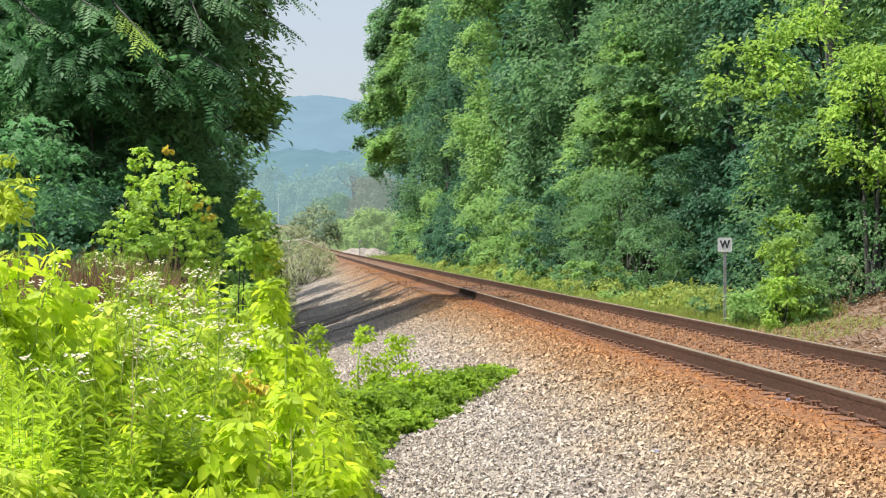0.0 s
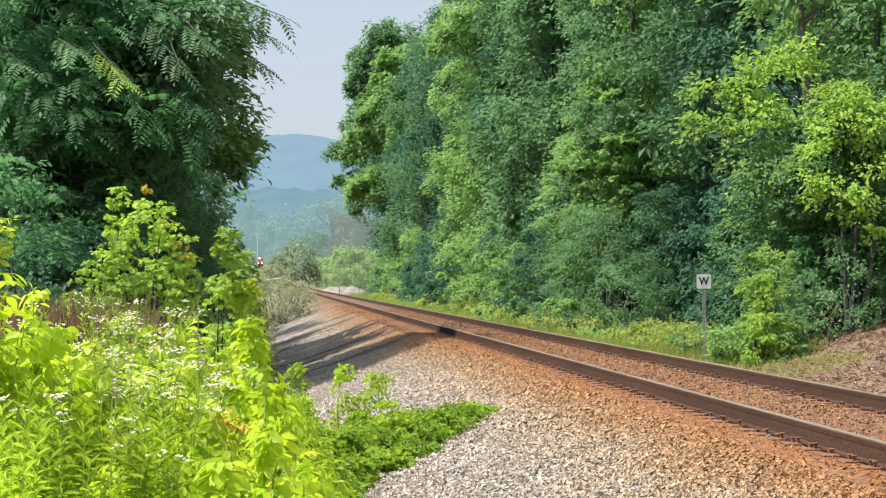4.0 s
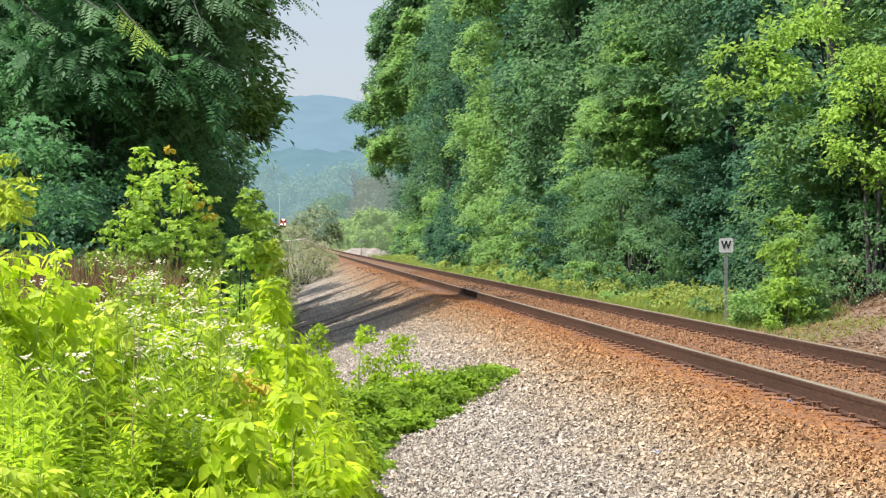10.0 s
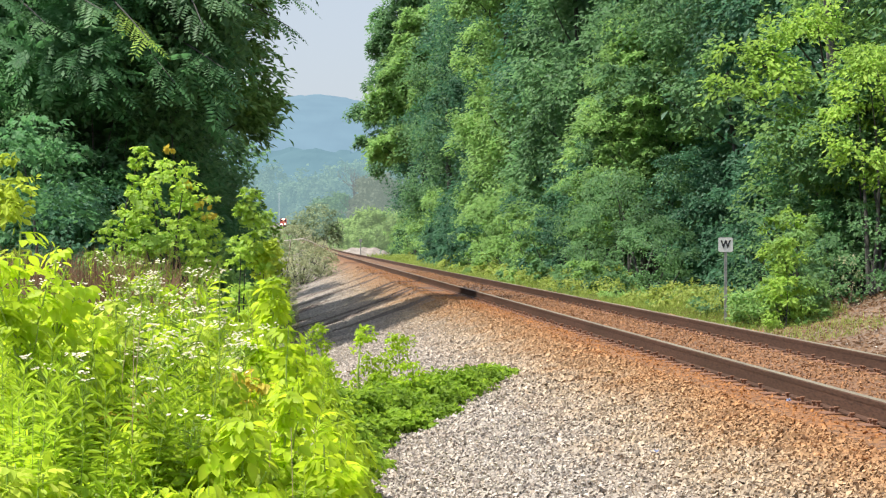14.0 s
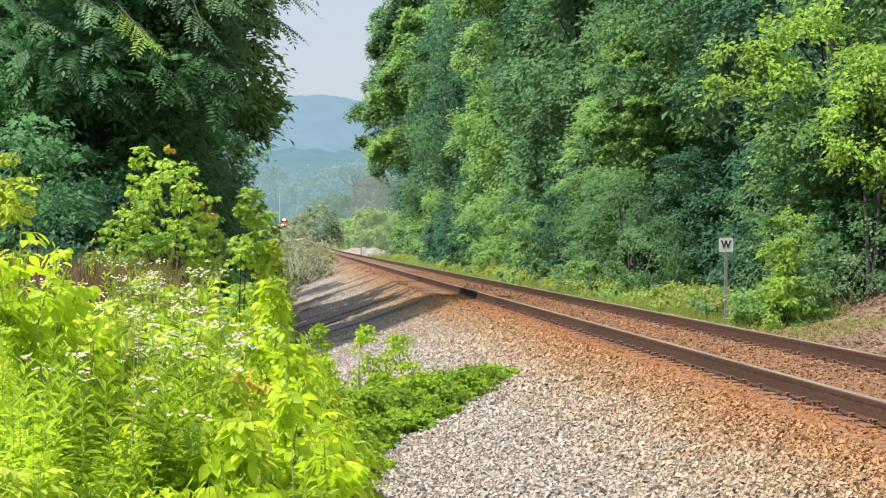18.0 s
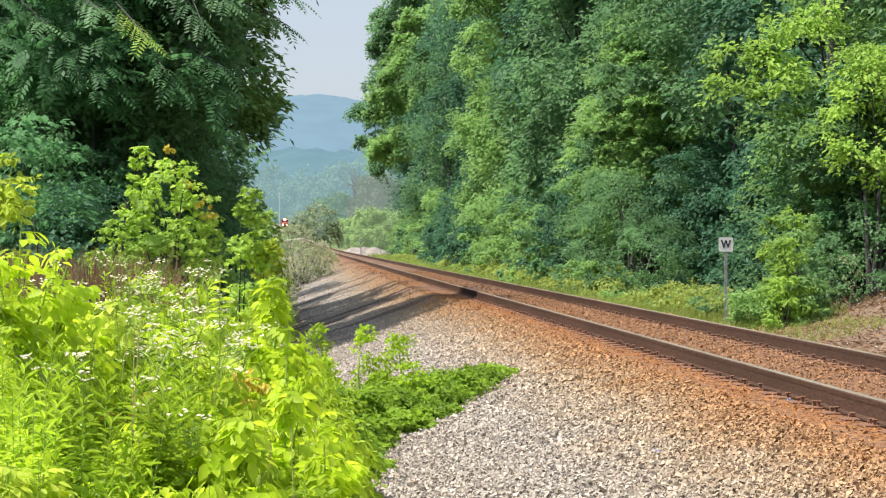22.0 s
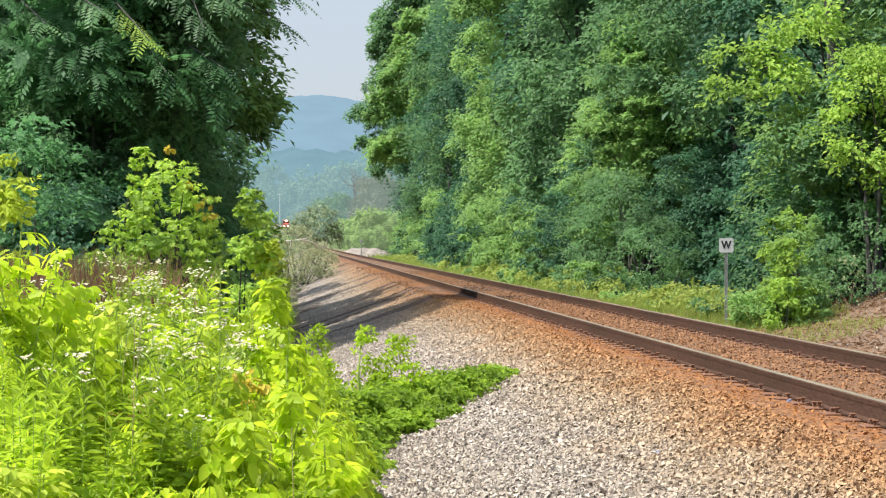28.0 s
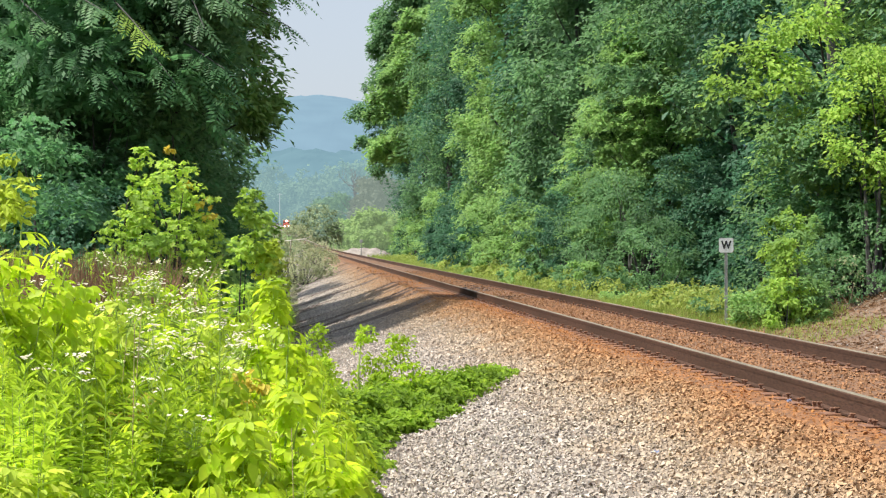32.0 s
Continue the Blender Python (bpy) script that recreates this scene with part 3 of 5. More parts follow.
# Lit and recessed columns of the wood are painted by choice of leaf colour.
for x, y, rad, mat in ((16.4, 50, 3.0, L_MID), (16.6, 58, 2.8, L_LIGHT), (16.9, 63.5, 2.6, L_SHADE), (17.4, 70, 2.8, L_SHADE), (18.2, 80, 3.0, L_SHADE), (14.0, 86, 2.3, L_MID),
                       (16.2, 95, 2.9, L_MID), (13.7, 104, 2.6, L_MID), (14.2, 113, 2.6, L_MID), (16.4, 122, 3.4, L_SHADE), (13.6, 137, 2.7, L_LIGHT), (13.9, 147, 2.6, L_LIGHT),
                       (16.8, 166, 3.6, L_SHADE), (15.2, 180, 3.4, L_SHADE), (14.3, 200, 3.6, L_MID), (16.2, 216, 4.2, L_SHADE), (15.2, 233, 4.6, L_SHADE)):
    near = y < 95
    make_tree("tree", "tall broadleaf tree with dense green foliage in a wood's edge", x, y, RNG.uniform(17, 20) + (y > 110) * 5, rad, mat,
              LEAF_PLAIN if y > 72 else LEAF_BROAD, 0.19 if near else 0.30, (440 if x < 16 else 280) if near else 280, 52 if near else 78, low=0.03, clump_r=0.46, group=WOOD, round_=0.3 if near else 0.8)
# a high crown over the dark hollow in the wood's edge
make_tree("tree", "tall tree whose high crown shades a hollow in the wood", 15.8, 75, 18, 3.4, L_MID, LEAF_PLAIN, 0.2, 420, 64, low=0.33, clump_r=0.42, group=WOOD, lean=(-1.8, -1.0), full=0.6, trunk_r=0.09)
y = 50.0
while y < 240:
    make_tree("tree", "tall dark green tree deeper in the wood", 20.5 + RNG.uniform(-1, 2), y, RNG.uniform(21, 25) + (y > 110) * 3, 5.0, L_SHADE,
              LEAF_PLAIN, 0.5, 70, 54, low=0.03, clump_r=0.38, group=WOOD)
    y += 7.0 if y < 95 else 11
for x, y, h, rad, mat in ((13.2, 242, 29, 5.2, L_MID), (13.4, 226, 25, 4.4, L_LIGHT), (14.2, 256, 24, 5.0, L_MID)):
    make_tree("tree", "tall green tree at the end of the wood overhanging the verge", x, y, h, rad, mat, LEAF_PLAIN, 0.46, 560, 64, low=0.42, clump_r=0.36, group=WOOD, limbs=8, round_=0.6)

for x, y, h, rad, mat in ((13.2, 82.5, 9.5, 1.7, L_LIGHT), (14.0, 83.5, 16, 2.4, L_LIGHT), (12.9, 49.2, 5.0, 1.6, L_MID), (13.2, 86, 8.0, 2.1, L_LIGHT), (13.4, 90, 7.5, 2.0, L_LIGHT)):
    make_tree("tree", "smaller light green tree in front of the wood", x, y, h, rad, mat, LEAF_PLAIN, 0.17, 400, 44, low=0.2, clump_r=0.38, group=WOOD)

# A maple with a bare grey trunk whose bright boughs reach out of the wood's edge.
M_GREYBARK = plain_mat("grey_maple_bark", (0.19, 0.17, 0.155), (0.13, 0.115, 0.105), 0.95, 0.0, 3.0, 0.9, (3, 3, 0.5), 25)
maple_tree = make_tree("tree", "tall maple with a grey trunk and bright yellow-green boughs", 13.35, 54, 13, 2.6, L_LIGHT, LEAF_BROAD, 0.18, 330, 26, low=0.6, clump_r=0.42, group=WOOD, trunk_r=0.17, bark=M_GREYBARK, round_=0.3)


def reach_out(tree, mat, places, r, count, size, shape, label, round_=0.25):
    """Boughs of a tree at given places (across and height per metre of distance, distance)."""
    root = np.array(tree.matrix_basis.translation)
    for ax, az, y_, k_ in places:
        q = np.array([ax * y_, y_, 1.03 + az * y_]) - root
        limb, lv = Geo(), Geo()
        o = np.array([0, 0, max(0.5, q[2] * 0.8)])
        rod(limb, o, q, 0.05, 0.015, 5, 0.03)
        bough(lv, q, r * k_, unit(q * (1, 1, 0.2)), int(count * k_ * k_), size, shape, round_=round_)
        part("bough", limb, M_BARK, tree, smooth=True)
        part("bough_leaves", lv, mat, tree, label)


# The boughs' light is painted: lime leaves where lit, duller green in half light.
reach_out(maple_tree, L_LIME, ((0.214, 0.082, 50, 1.0), (0.204, 0.070, 49.5, 0.8), (0.228, 0.094, 50, 1.0), (0.241, 0.100, 50.5, 1.0), (0.226, 0.075, 49.5, 0.9), (0.264, 0.080, 49, 1.0), (0.272, 0.060, 49, 0.8), (0.262, 0.030, 48.5, 0.7),
                               (0.240, 0.058, 50, 0.9), (0.256, 0.063, 49.5, 0.8)), 0.95, 46, 0.16, LEAF_BROAD, "bright yellow-green layered leaves")
reach_out(maple_tree, L_LIGHT, ((0.222, 0.052, 50.5, 1.0), (0.232, 0.038, 51, 1.0), (0.246, 0.044, 50.5, 1.0), (0.252, 0.020, 50, 0.9), (0.238, 0.016, 51, 0.9), (0.268, 0.012, 49.5, 0.9), (0.228, 0.004, 51, 0.8), (0.215, 0.020, 52, 0.7), (0.198, 0.088, 52, 0.6), (0.244, -0.004, 50, 0.9), (0.239, 0.030, 50, 0.8), (0.252, 0.004, 50, 0.8), (0.246, 0.028, 49.5, 0.8), (0.262, -0.006, 49.5, 0.8), (0.232, 0.055, 49.5, 0.7)),
          1.0, 44, 0.15, LEAF_BROAD, "layered leaves, half light painted as a duller green")

# The depth of the wood behind its edge, its shade in the leaf colour.
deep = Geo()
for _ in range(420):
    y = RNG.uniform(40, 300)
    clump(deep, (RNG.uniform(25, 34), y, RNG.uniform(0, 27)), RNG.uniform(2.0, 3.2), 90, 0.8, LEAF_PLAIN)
tagged(part("deep_wood", deep, L_SHADE), "foliage in the depth of the wood, painted dark as shade", "wood", kind="stuff")

# Understory bushes in front of the wood.
@own_chance
def make_bush(name, label, x, y, h, rad, mat, leaf, size, per_clump, n, group="", stems=5, low=0.1, flat=0.7, cr_r=0.36, category="bush", twig=None, full=0.4):
    z0 = float(ground_z(x, y)) - 0.03
    b = thing(name, label, category, (x, y, z0), group=group)
    c = crown_clumps(0, 0, 0, h, rad, low, n, full)
    for k in RNG.choice(len(c), min(stems, len(c)), replace=False):
        g = Geo()
        rod(g, (RNG.normal(0, 0.05 * rad), RNG.normal(0, 0.05 * rad), 0), c[k], 0.012 * h + 0.004, 0.004, 5, 0.08)
        part("stem", g, twig or M_BARK, b, smooth=True)
    cr = Geo()
    for p in c:
        if y > 30 and rad >= 0.55:   # the larger ones are built of layered boughs
            bough(cr, p, rad * cr_r * RNG.uniform(0.8, 1.4), unit(p - (0, 0, p[2] * 0.8)), max(5, int(per_clump / 9 * RNG.uniform(0.7, 1.3))), size, leaf, round_=0.3)
            continue
        clump(cr, p, rad * cr_r * RNG.uniform(0.6, 1.25), int(per_clump * RNG.uniform(0.7, 1.3)), size, leaf, flat)
    part("foliage", cr, mat, b)
    return b


UNDER = "bushes at the wood's edge"
y = 48.0
k = 0
while y < 165:
    for row in range(2):
        x = RNG.uniform(11.0, 11.6) - (y > 75) * 0.6 + row * 1.2
        if in_gap(x, y):
            continue
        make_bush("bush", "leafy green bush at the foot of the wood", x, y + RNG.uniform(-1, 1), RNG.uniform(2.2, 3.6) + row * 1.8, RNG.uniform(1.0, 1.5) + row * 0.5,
                  edge_shading(x, y, (L_MID, L_MID, L_LIGHT, L_MID, L_SHADE, L_MID)[(k * 2 + row * 3) % 6]), LEAF_PLAIN, 0.12 if y < 90 else 0.2, 150 if y < 90 else 100, 20, group=UNDER, low=0.03, stems=3)
    y += 3.4 if y < 90 else 6.5
    k += 1

for k in range(12):
    y = 168 + k * 6.5
    make_bush("bush", "light green young growth at the foot of the wood", RNG.uniform(11.6, 13.2), y, RNG.uniform(3.5, 6.0), RNG.uniform(1.6, 2.2), (L_LIGHT, L_MID, L_LIGHT)[k % 3], LEAF_PLAIN, 0.26, 110, 20, group=UNDER)

# Trees on the camera's side, leaning out towards the track.
LEFT = "trees on the near side of the track"
edge = lambda lim: (lambda p: p[0] < lim - 1.2 * (p[2] < 3.9))   # the crowns are clear of the line lower down
feathered = make_tree("tree", "tree with long feathered leaves in half shade", -4.6, 45.5, 9.5, 3.5, L_DARK, FROND, 0.52, 90, 80, low=0.10, clump_r=0.32, group=LEFT, keep=edge(-1.7))
make_tree("tree", "dense green tree in half shade", -3.9, 56, 11, 3.4, L_MID, LEAF_PLAIN, 0.22, 640, 84, low=0.14, clump_r=0.3, group=LEFT, keep=lambda p: p[0] + 0.53 * p[2] < 2.0 and p[0] < -1.5 - 0.9 * (p[2] < 4.2), round_=0.4)
spreading = make_tree("tree", "tall dense tree with a spreading shady crown", -3.1, 47.0, 12.5, 3.3, L_MID, LEAF_PLAIN, 0.23, 600, 84, low=0.34, clump_r=0.36, group=LEFT, keep=lambda p: -3.9 < p[0] < -1.7 - 0.8 * (p[2] < 4.0), round_=0.4)
# Backlight at the crown's edge is painted with a lighter leaf green.
reach_out(spreading, L_LIGHT, ((-0.026, 0.100, 46.5, 1.0), (-0.027, 0.088, 46.5, 1.0), (-0.025, 0.076, 46.5, 1.0), (-0.024, 0.064, 46.5, 1.0), (-0.026, 0.053, 46.5, 0.9), (-0.025, 0.110, 46.5, 1.0)), 0.78, 52, 0.2, LEAF_PLAIN, "dense leaves at the crown's edge, backlight put into their green", 0.5)
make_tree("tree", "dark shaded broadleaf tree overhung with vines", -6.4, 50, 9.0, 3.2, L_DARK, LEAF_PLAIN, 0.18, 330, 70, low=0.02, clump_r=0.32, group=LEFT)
make_tree("tree", "dark shaded broadleaf tree overhung with vines", -4.2, 64, 12, 3.9, L_MID, LEAF_PLAIN, 0.21, 560, 90, low=0.02, clump_r=0.3, group=LEFT, keep=lambda p: p[0] + 0.53 * p[2] < 2.6 and p[0] < -1.9 - 0.6 * (p[2] < 4.2), round_=0.5)
make_tree("tree", "dark green tree leaning over the ballast", -4.3, 75, 13, 4.2, L_MID, LEAF_PLAIN, 0.21, 300, 84, low=0.10, clump_r=0.29, group=LEFT, keep=lambda p: p[0] + 0.53 * p[2] < 1.0 and p[0] < -2.0, round_=0.5)
make_tree("tree", "dark green tree leaning over the ballast", -5.0, 90, 14, 4.8, L_MID, LEAF_PLAIN, 0.24, 250, 80, low=0.12, clump_r=0.26, group=LEFT, keep=lambda p: p[0] + 0.53 * p[2] < 1.0 and p[0] < -2.3, round_=0.5)
make_tree("tree", "green tree in the shade of its neighbours", -8.2, 47, 9, 3.6, L_MID, LEAF_PLAIN, 0.18, 380, 70, low=0.02, clump_r=0.28, group=LEFT)
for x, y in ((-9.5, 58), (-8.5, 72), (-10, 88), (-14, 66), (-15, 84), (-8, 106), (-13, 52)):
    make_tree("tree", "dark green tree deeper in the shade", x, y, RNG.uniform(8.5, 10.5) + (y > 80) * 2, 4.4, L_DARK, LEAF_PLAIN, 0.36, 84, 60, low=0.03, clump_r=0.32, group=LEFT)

# A tree left of the view, added only to throw shade on the shrubs.
make_tree("tree", "green tree beside its shaded neighbours", -9.4, 37.6, 7.5, 3.2, L_MID, LEAF_PLAIN, 0.2, 300, 60, low=0.03, clump_r=0.34, group=LEFT, keep=lambda p: p[0] < -7.2)

# boughs of the feathered tree, hanging in front; sunlight painted by lighter leaf colours
base = np.array([-4.6, 45.5, float(ground_z(-4.6, 45.5)) - 0.05])
for p, q, mat in (((-4.3, 44.5, 6.5), (-2.65, 41.0, 4.75), L_LIME), ((-4.8, 44.5, 6.3), (-3.5, 41.0, 5.3), L_MID), ((-5.6, 44.5, 6.0), (-4.6, 41.5, 5.1), L_MID), ((-3.0, 44.0, 7.0), (-1.65, 41.2, 5.0), L_MID), ((-2.6, 44.2, 6.9), (-1.2, 41.5, 5.5), L_MID), ((-2.2, 44.2, 6.9), (0.15, 43.2, 5.75), L_MID), ((-2.2, 44.2, 6.2), (-0.05, 43.0, 5.2), L_MID), ((-2.0, 44.2, 7.2), (0.3, 43.6, 6.25), L_MID), ((-6.0, 44.5, 6.6), (-5.4, 41.2, 5.5), L_DARK),
                  ((-3.4, 44.4, 5.6), (-2.2, 41.6, 4.0), L_DARK), ((-2.8, 44.4, 5.4), (-1.3, 41.8, 4.3), L_DARK), ((-4.4, 44.4, 5.4), (-3.3, 41.8, 3.9), L_DARK)):
    p, q = np.array(p) - base, np.array(q) - base
    limb, fr = Geo(), Geo()
    rod(limb, p * (0.2, 0.2, 0.8), p, 0.05, 0.03, 6, 0.03)
    rod(limb, p, q, 0.03, 0.008, 6, 0.02)
    n = 16
    s_ = np.linspace(0.2, 1.0, n)
    side = np.where(np.arange(n) % 2, 1.0, -1.0)
    at = p + (q - p) * s_[:, None]
    d = unit(q - p) * 0.8 + np.stack([side * 0.55, side * 0.2, np.full(n, -0.25)], -1) + RNG.normal(0, 0.15, (n, 3))
    leaves(fr, at, d, np.tile((0, -0.25, 1.0), (n, 1)) + RNG.normal(0, 0.15, (n, 3)), RNG.uniform(0.4, 0.62, n), frond_shape(6, 0.27, 0.3))
    part("bough", limb, M_BARK, feathered, smooth=True)
    part("bough_leaves", fr, mat, feathered, "long hanging feathered leaves, light and shade put into their colour")

# undergrowth in the hollow behind the whistle post, its shade painted into the leaves
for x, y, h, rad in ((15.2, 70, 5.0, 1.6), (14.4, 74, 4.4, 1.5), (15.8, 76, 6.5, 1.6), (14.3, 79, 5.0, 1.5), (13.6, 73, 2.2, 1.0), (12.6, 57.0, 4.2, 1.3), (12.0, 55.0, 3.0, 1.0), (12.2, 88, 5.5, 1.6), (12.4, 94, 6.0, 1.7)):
    make_bush("bush", "dark green bush in the shade of the wood", x, y, h, rad, L_SHADE, LEAF_PLAIN, 0.16, 140, 30, group=UNDER, low=0.03, stems=3)

# ---- whistle post ----
M_SIGN = plain_mat("weathered_white_sign", (0.72, 0.71, 0.66), (0.62, 0.61, 0.56), 0.6, 0, 8, 0.05)
M_SIGNBACK = plain_mat("black_sign_letter", (0.02, 0.02, 0.022), (0.035, 0.035, 0.035), 0.6, 0, 8, 0.05)
M_POST = plain_mat("galvanised_post", (0.42, 0.42, 0.39), (0.33, 0.32, 0.29), 0.6, 0.0, 6, 0.1)
SX, SY = 9.07, 45.8
sz = float(ground_z(SX, SY))
sign = thing("whistle_post", "white square railway sign with black W on steel post", "sign", (SX, SY, sz), -6)
g = Geo()
TOP = 1.12 - sz
for x0, x1, y0, y1 in ((-0.03, -0.022, -0.012, 0.014), (-0.03, 0.03, 0.010, 0.016), (0.022, 0.03, -0.012, 0.014)):
    box(g, x0, x1, y0, y1, -0.3, TOP - 0.03)
part("post", g, M_POST, sign, "grey channel-steel post")
g = Geo()
a_ = np.linspace(0, np.pi / 2, 5)
S, C = 0.152, 0.035
ring = np.concatenate([np.stack([sx * (S - C) + C * np.cos(a_ + o), sy * (S - C) + C * np.sin(a_ + o)], -1) for sx, sy, o in ((1, 1, 0), (-1, 1, np.pi / 2), (-1, -1, np.pi), (1, -1, 3 * np.pi / 2))])
n = len(ring)
v = np.concatenate([np.stack([ring[:, 0], np.full(n, yy), ring[:, 1] + TOP - S], -1) for yy in (-0.018, -0.013)])
g.add(v, [[i, (i + 1) % n, n + (i + 1) % n, n + i] for i in range(n)])
g.add(np.concatenate([v[:n], [[0, -0.018, TOP - S]]]), [[i, n, (i + 1) % n] for i in range(n)])
g.add(np.concatenate([v[n:], [[0, -0.013, TOP - S]]]), [[i, (i + 1) % n, n] for i in range(n)])
board = part("plate", g, M_SIGN, sign, "weathered white square plate with rounded corners")
cu = bpy.data.curves.new("letter", "FONT")
cu.body, cu.size, cu.align_x, cu.align_y, cu.extrude, cu.offset = "W", 0.225, "CENTER", "CENTER", 0.001, 0.009
tmp = new("letter", cu)
me = bpy.data.meshes.new_from_object(tmp.evaluated_get(bpy.context.evaluated_depsgraph_get()))
bpy.data.objects.remove(tmp)
me.materials.clear()
me.materials.append(M_SIGNBACK)
letter = part("letter", me, None, board, "black letter W")
letter.matrix_basis = pose(0, -0.0215, TOP - S, 90, 0, 0) @ Matrix.Diagonal((0.84, 1, 1, 1))
for zz in (TOP - 0.05, TOP - 0.255):
    g = Geo()
    tube(g, [(0, -0.022, zz), (0, -0.017, zz)], [0.008, 0.01], 8)
    part("bolt", g, M_POST, board)

# ---- the train far down the line ----
M_RED = plain_mat("red_locomotive_paint", (0.55, 0.085, 0.055), (0.47, 0.07, 0.05), 0.4, 0, 2, 0.02)
M_BLACK = plain_mat("black_underframe", (0.02, 0.02, 0.02), (0.035, 0.03, 0.03), 0.7, 0, 2, 0.1)
M_CABGLASS = plain_mat("dark_cab_glass", (0.015, 0.018, 0.02), (0.02, 0.022, 0.025), 0.1, 0, 2, 0.0)
M_LAMP, n_, l_, p_ = shade("lit_headlight")
p_.inputs["Emission Color"].default_value, p_.inputs["Emission Strength"].default_value = (1.0, 0.66, 0.52, 1), 4.0
loco = thing("locomotive", "red diesel locomotive with its headlights lit", "locomotive", (0, 1090, 0))
g = Geo()
box(g, -1.5, 1.5, 0.2, 18.6, 1.0, 1.45, 0.05)
part("underframe", g, M_BLACK, loco)
g = Geo()
box(g, -1.25, 1.25, 0.5, 2.4, 1.45, 3.0, 0.25)
part("nose", g, M_RED, loco, "short red nose")
g = Geo()
box(g, -1.52, 1.52, 2.4, 4.9, 1.45, 4.55, 0.2)
cab = part("cab", g, M_RED, loco, "red driver's cab")
for x in (-0.85, 0.85):
    g = Geo()
    box(g, x - 0.42, x + 0.42, 2.37, 2.41, 3.2, 3.9, 0.01)
    part("windscreen", g, M_CABGLASS, cab)
g = Geo()
box(g, -1.0, 1.0, 4.9, 17.8, 1.45, 4.3, 0.2)
part("hood", g, M_RED, loco)
g = Geo()
box(g, -1.4, 1.4, 0.0, 0.25, 0.12, 1.1, 0.05)
part("pilot", g, M_BLACK, loco, "black snow plough")
for x, z, r in ((-0.3, 4.15, 0.36), (0.3, 4.15, 0.36), (-0.85, 1.9, 0.34), (0.85, 1.9, 0.34)):
    g = Geo()
    yy = 2.36 if z > 3 else 0.44
    tube(g, [(x, yy + 0.06, z), (x, yy + 0.01, z), (x, yy, z)], [r, r, r * 0.9], 12)
    part("headlight", g, M_LAMP, loco, "lit headlight")
for yc in (3.6, 14.6):
    g = Geo()
    box(g, -1.15, 1.15, yc - 1.9, yc + 1.9, 0.45, 0.95, 0.08)
    tr_ob = part("truck", g, M_BLACK, loco)
    for dy in (-1.4, 0, 1.4):
        for x in (-0.75, 0.75):
            g = Geo()
            tube(g, [(x - 0.07, yc + dy, 0.5), (x + 0.07, yc + dy, 0.5)], [0.5, 0.5], 16)
            part("wheel", g, M_RAIL, tr_ob)

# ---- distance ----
# Aerial haze is painted onto distant things as a faint bluish emission.
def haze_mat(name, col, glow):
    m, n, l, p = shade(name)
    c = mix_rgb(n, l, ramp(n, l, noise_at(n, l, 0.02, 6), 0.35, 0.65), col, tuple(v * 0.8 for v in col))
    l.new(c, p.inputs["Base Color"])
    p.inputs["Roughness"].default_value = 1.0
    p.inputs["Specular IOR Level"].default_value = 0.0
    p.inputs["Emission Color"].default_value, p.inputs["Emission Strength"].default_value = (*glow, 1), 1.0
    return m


def ridge(name, label, dist, base, top, mat, lumps, tree_h, seed):
    """A wooded ridge across the valley: a rounded slope with a treetop outline."""
    rr = np.random.default_rng(seed)
    xs_ = np.linspace(-dist * 0.7, dist * 0.7, 500)
    crest = top * (0.75 + sum(amp * np.sin(xs_ / dist * fr + ph) for amp, fr, ph in lumps))
    v = []
    for t in np.linspace(0, 1, 26):
        bump = np.convolve(rr.normal(0, 1, len(xs_)), np.ones(4) / 2, "same") * tree_h * (0.6 if t > 0.9 else 0.12)
        v.append(np.stack([xs_, dist + np.full_like(xs_, t * dist * 0.25), base + (crest - base) * np.sin(t * np.pi / 2) + bump], -1))
    v = np.stack(v)
    r, c = v.shape[:2]
    i, j = np.meshgrid(np.arange(r - 1), np.arange(c - 1), indexing="ij")
    g = Geo().add(v, np.stack([i * c + j, i * c + j + 1, (i + 1) * c + j + 1, (i + 1) * c + j], -1).reshape(-1, 4))
    return tagged(part(name, g, mat), label, "hill", kind="structure")


M_HILL_FAR = haze_mat("hazed_far_hill", (0.04, 0.06, 0.06), (0.125, 0.195, 0.27))
M_HILL_NEAR = haze_mat("hazed_near_hill", (0.04, 0.06, 0.055), (0.08, 0.148, 0.198))
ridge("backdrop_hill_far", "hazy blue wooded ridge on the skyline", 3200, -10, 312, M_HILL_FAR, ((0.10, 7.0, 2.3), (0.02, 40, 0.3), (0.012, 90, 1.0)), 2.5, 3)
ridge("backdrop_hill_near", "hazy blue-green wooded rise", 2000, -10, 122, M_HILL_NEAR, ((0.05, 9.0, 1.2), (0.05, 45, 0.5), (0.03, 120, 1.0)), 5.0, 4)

# Distance haze is painted into these leaves and bark as a pale emission.
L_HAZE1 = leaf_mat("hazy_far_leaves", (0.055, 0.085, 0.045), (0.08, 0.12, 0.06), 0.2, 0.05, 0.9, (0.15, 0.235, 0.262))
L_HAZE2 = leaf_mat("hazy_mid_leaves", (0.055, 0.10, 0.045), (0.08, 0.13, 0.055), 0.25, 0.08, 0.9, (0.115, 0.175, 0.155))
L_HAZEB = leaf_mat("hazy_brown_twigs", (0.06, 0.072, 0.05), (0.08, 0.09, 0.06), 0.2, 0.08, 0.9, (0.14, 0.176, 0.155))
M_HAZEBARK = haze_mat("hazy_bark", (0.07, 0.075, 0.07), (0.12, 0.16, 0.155))
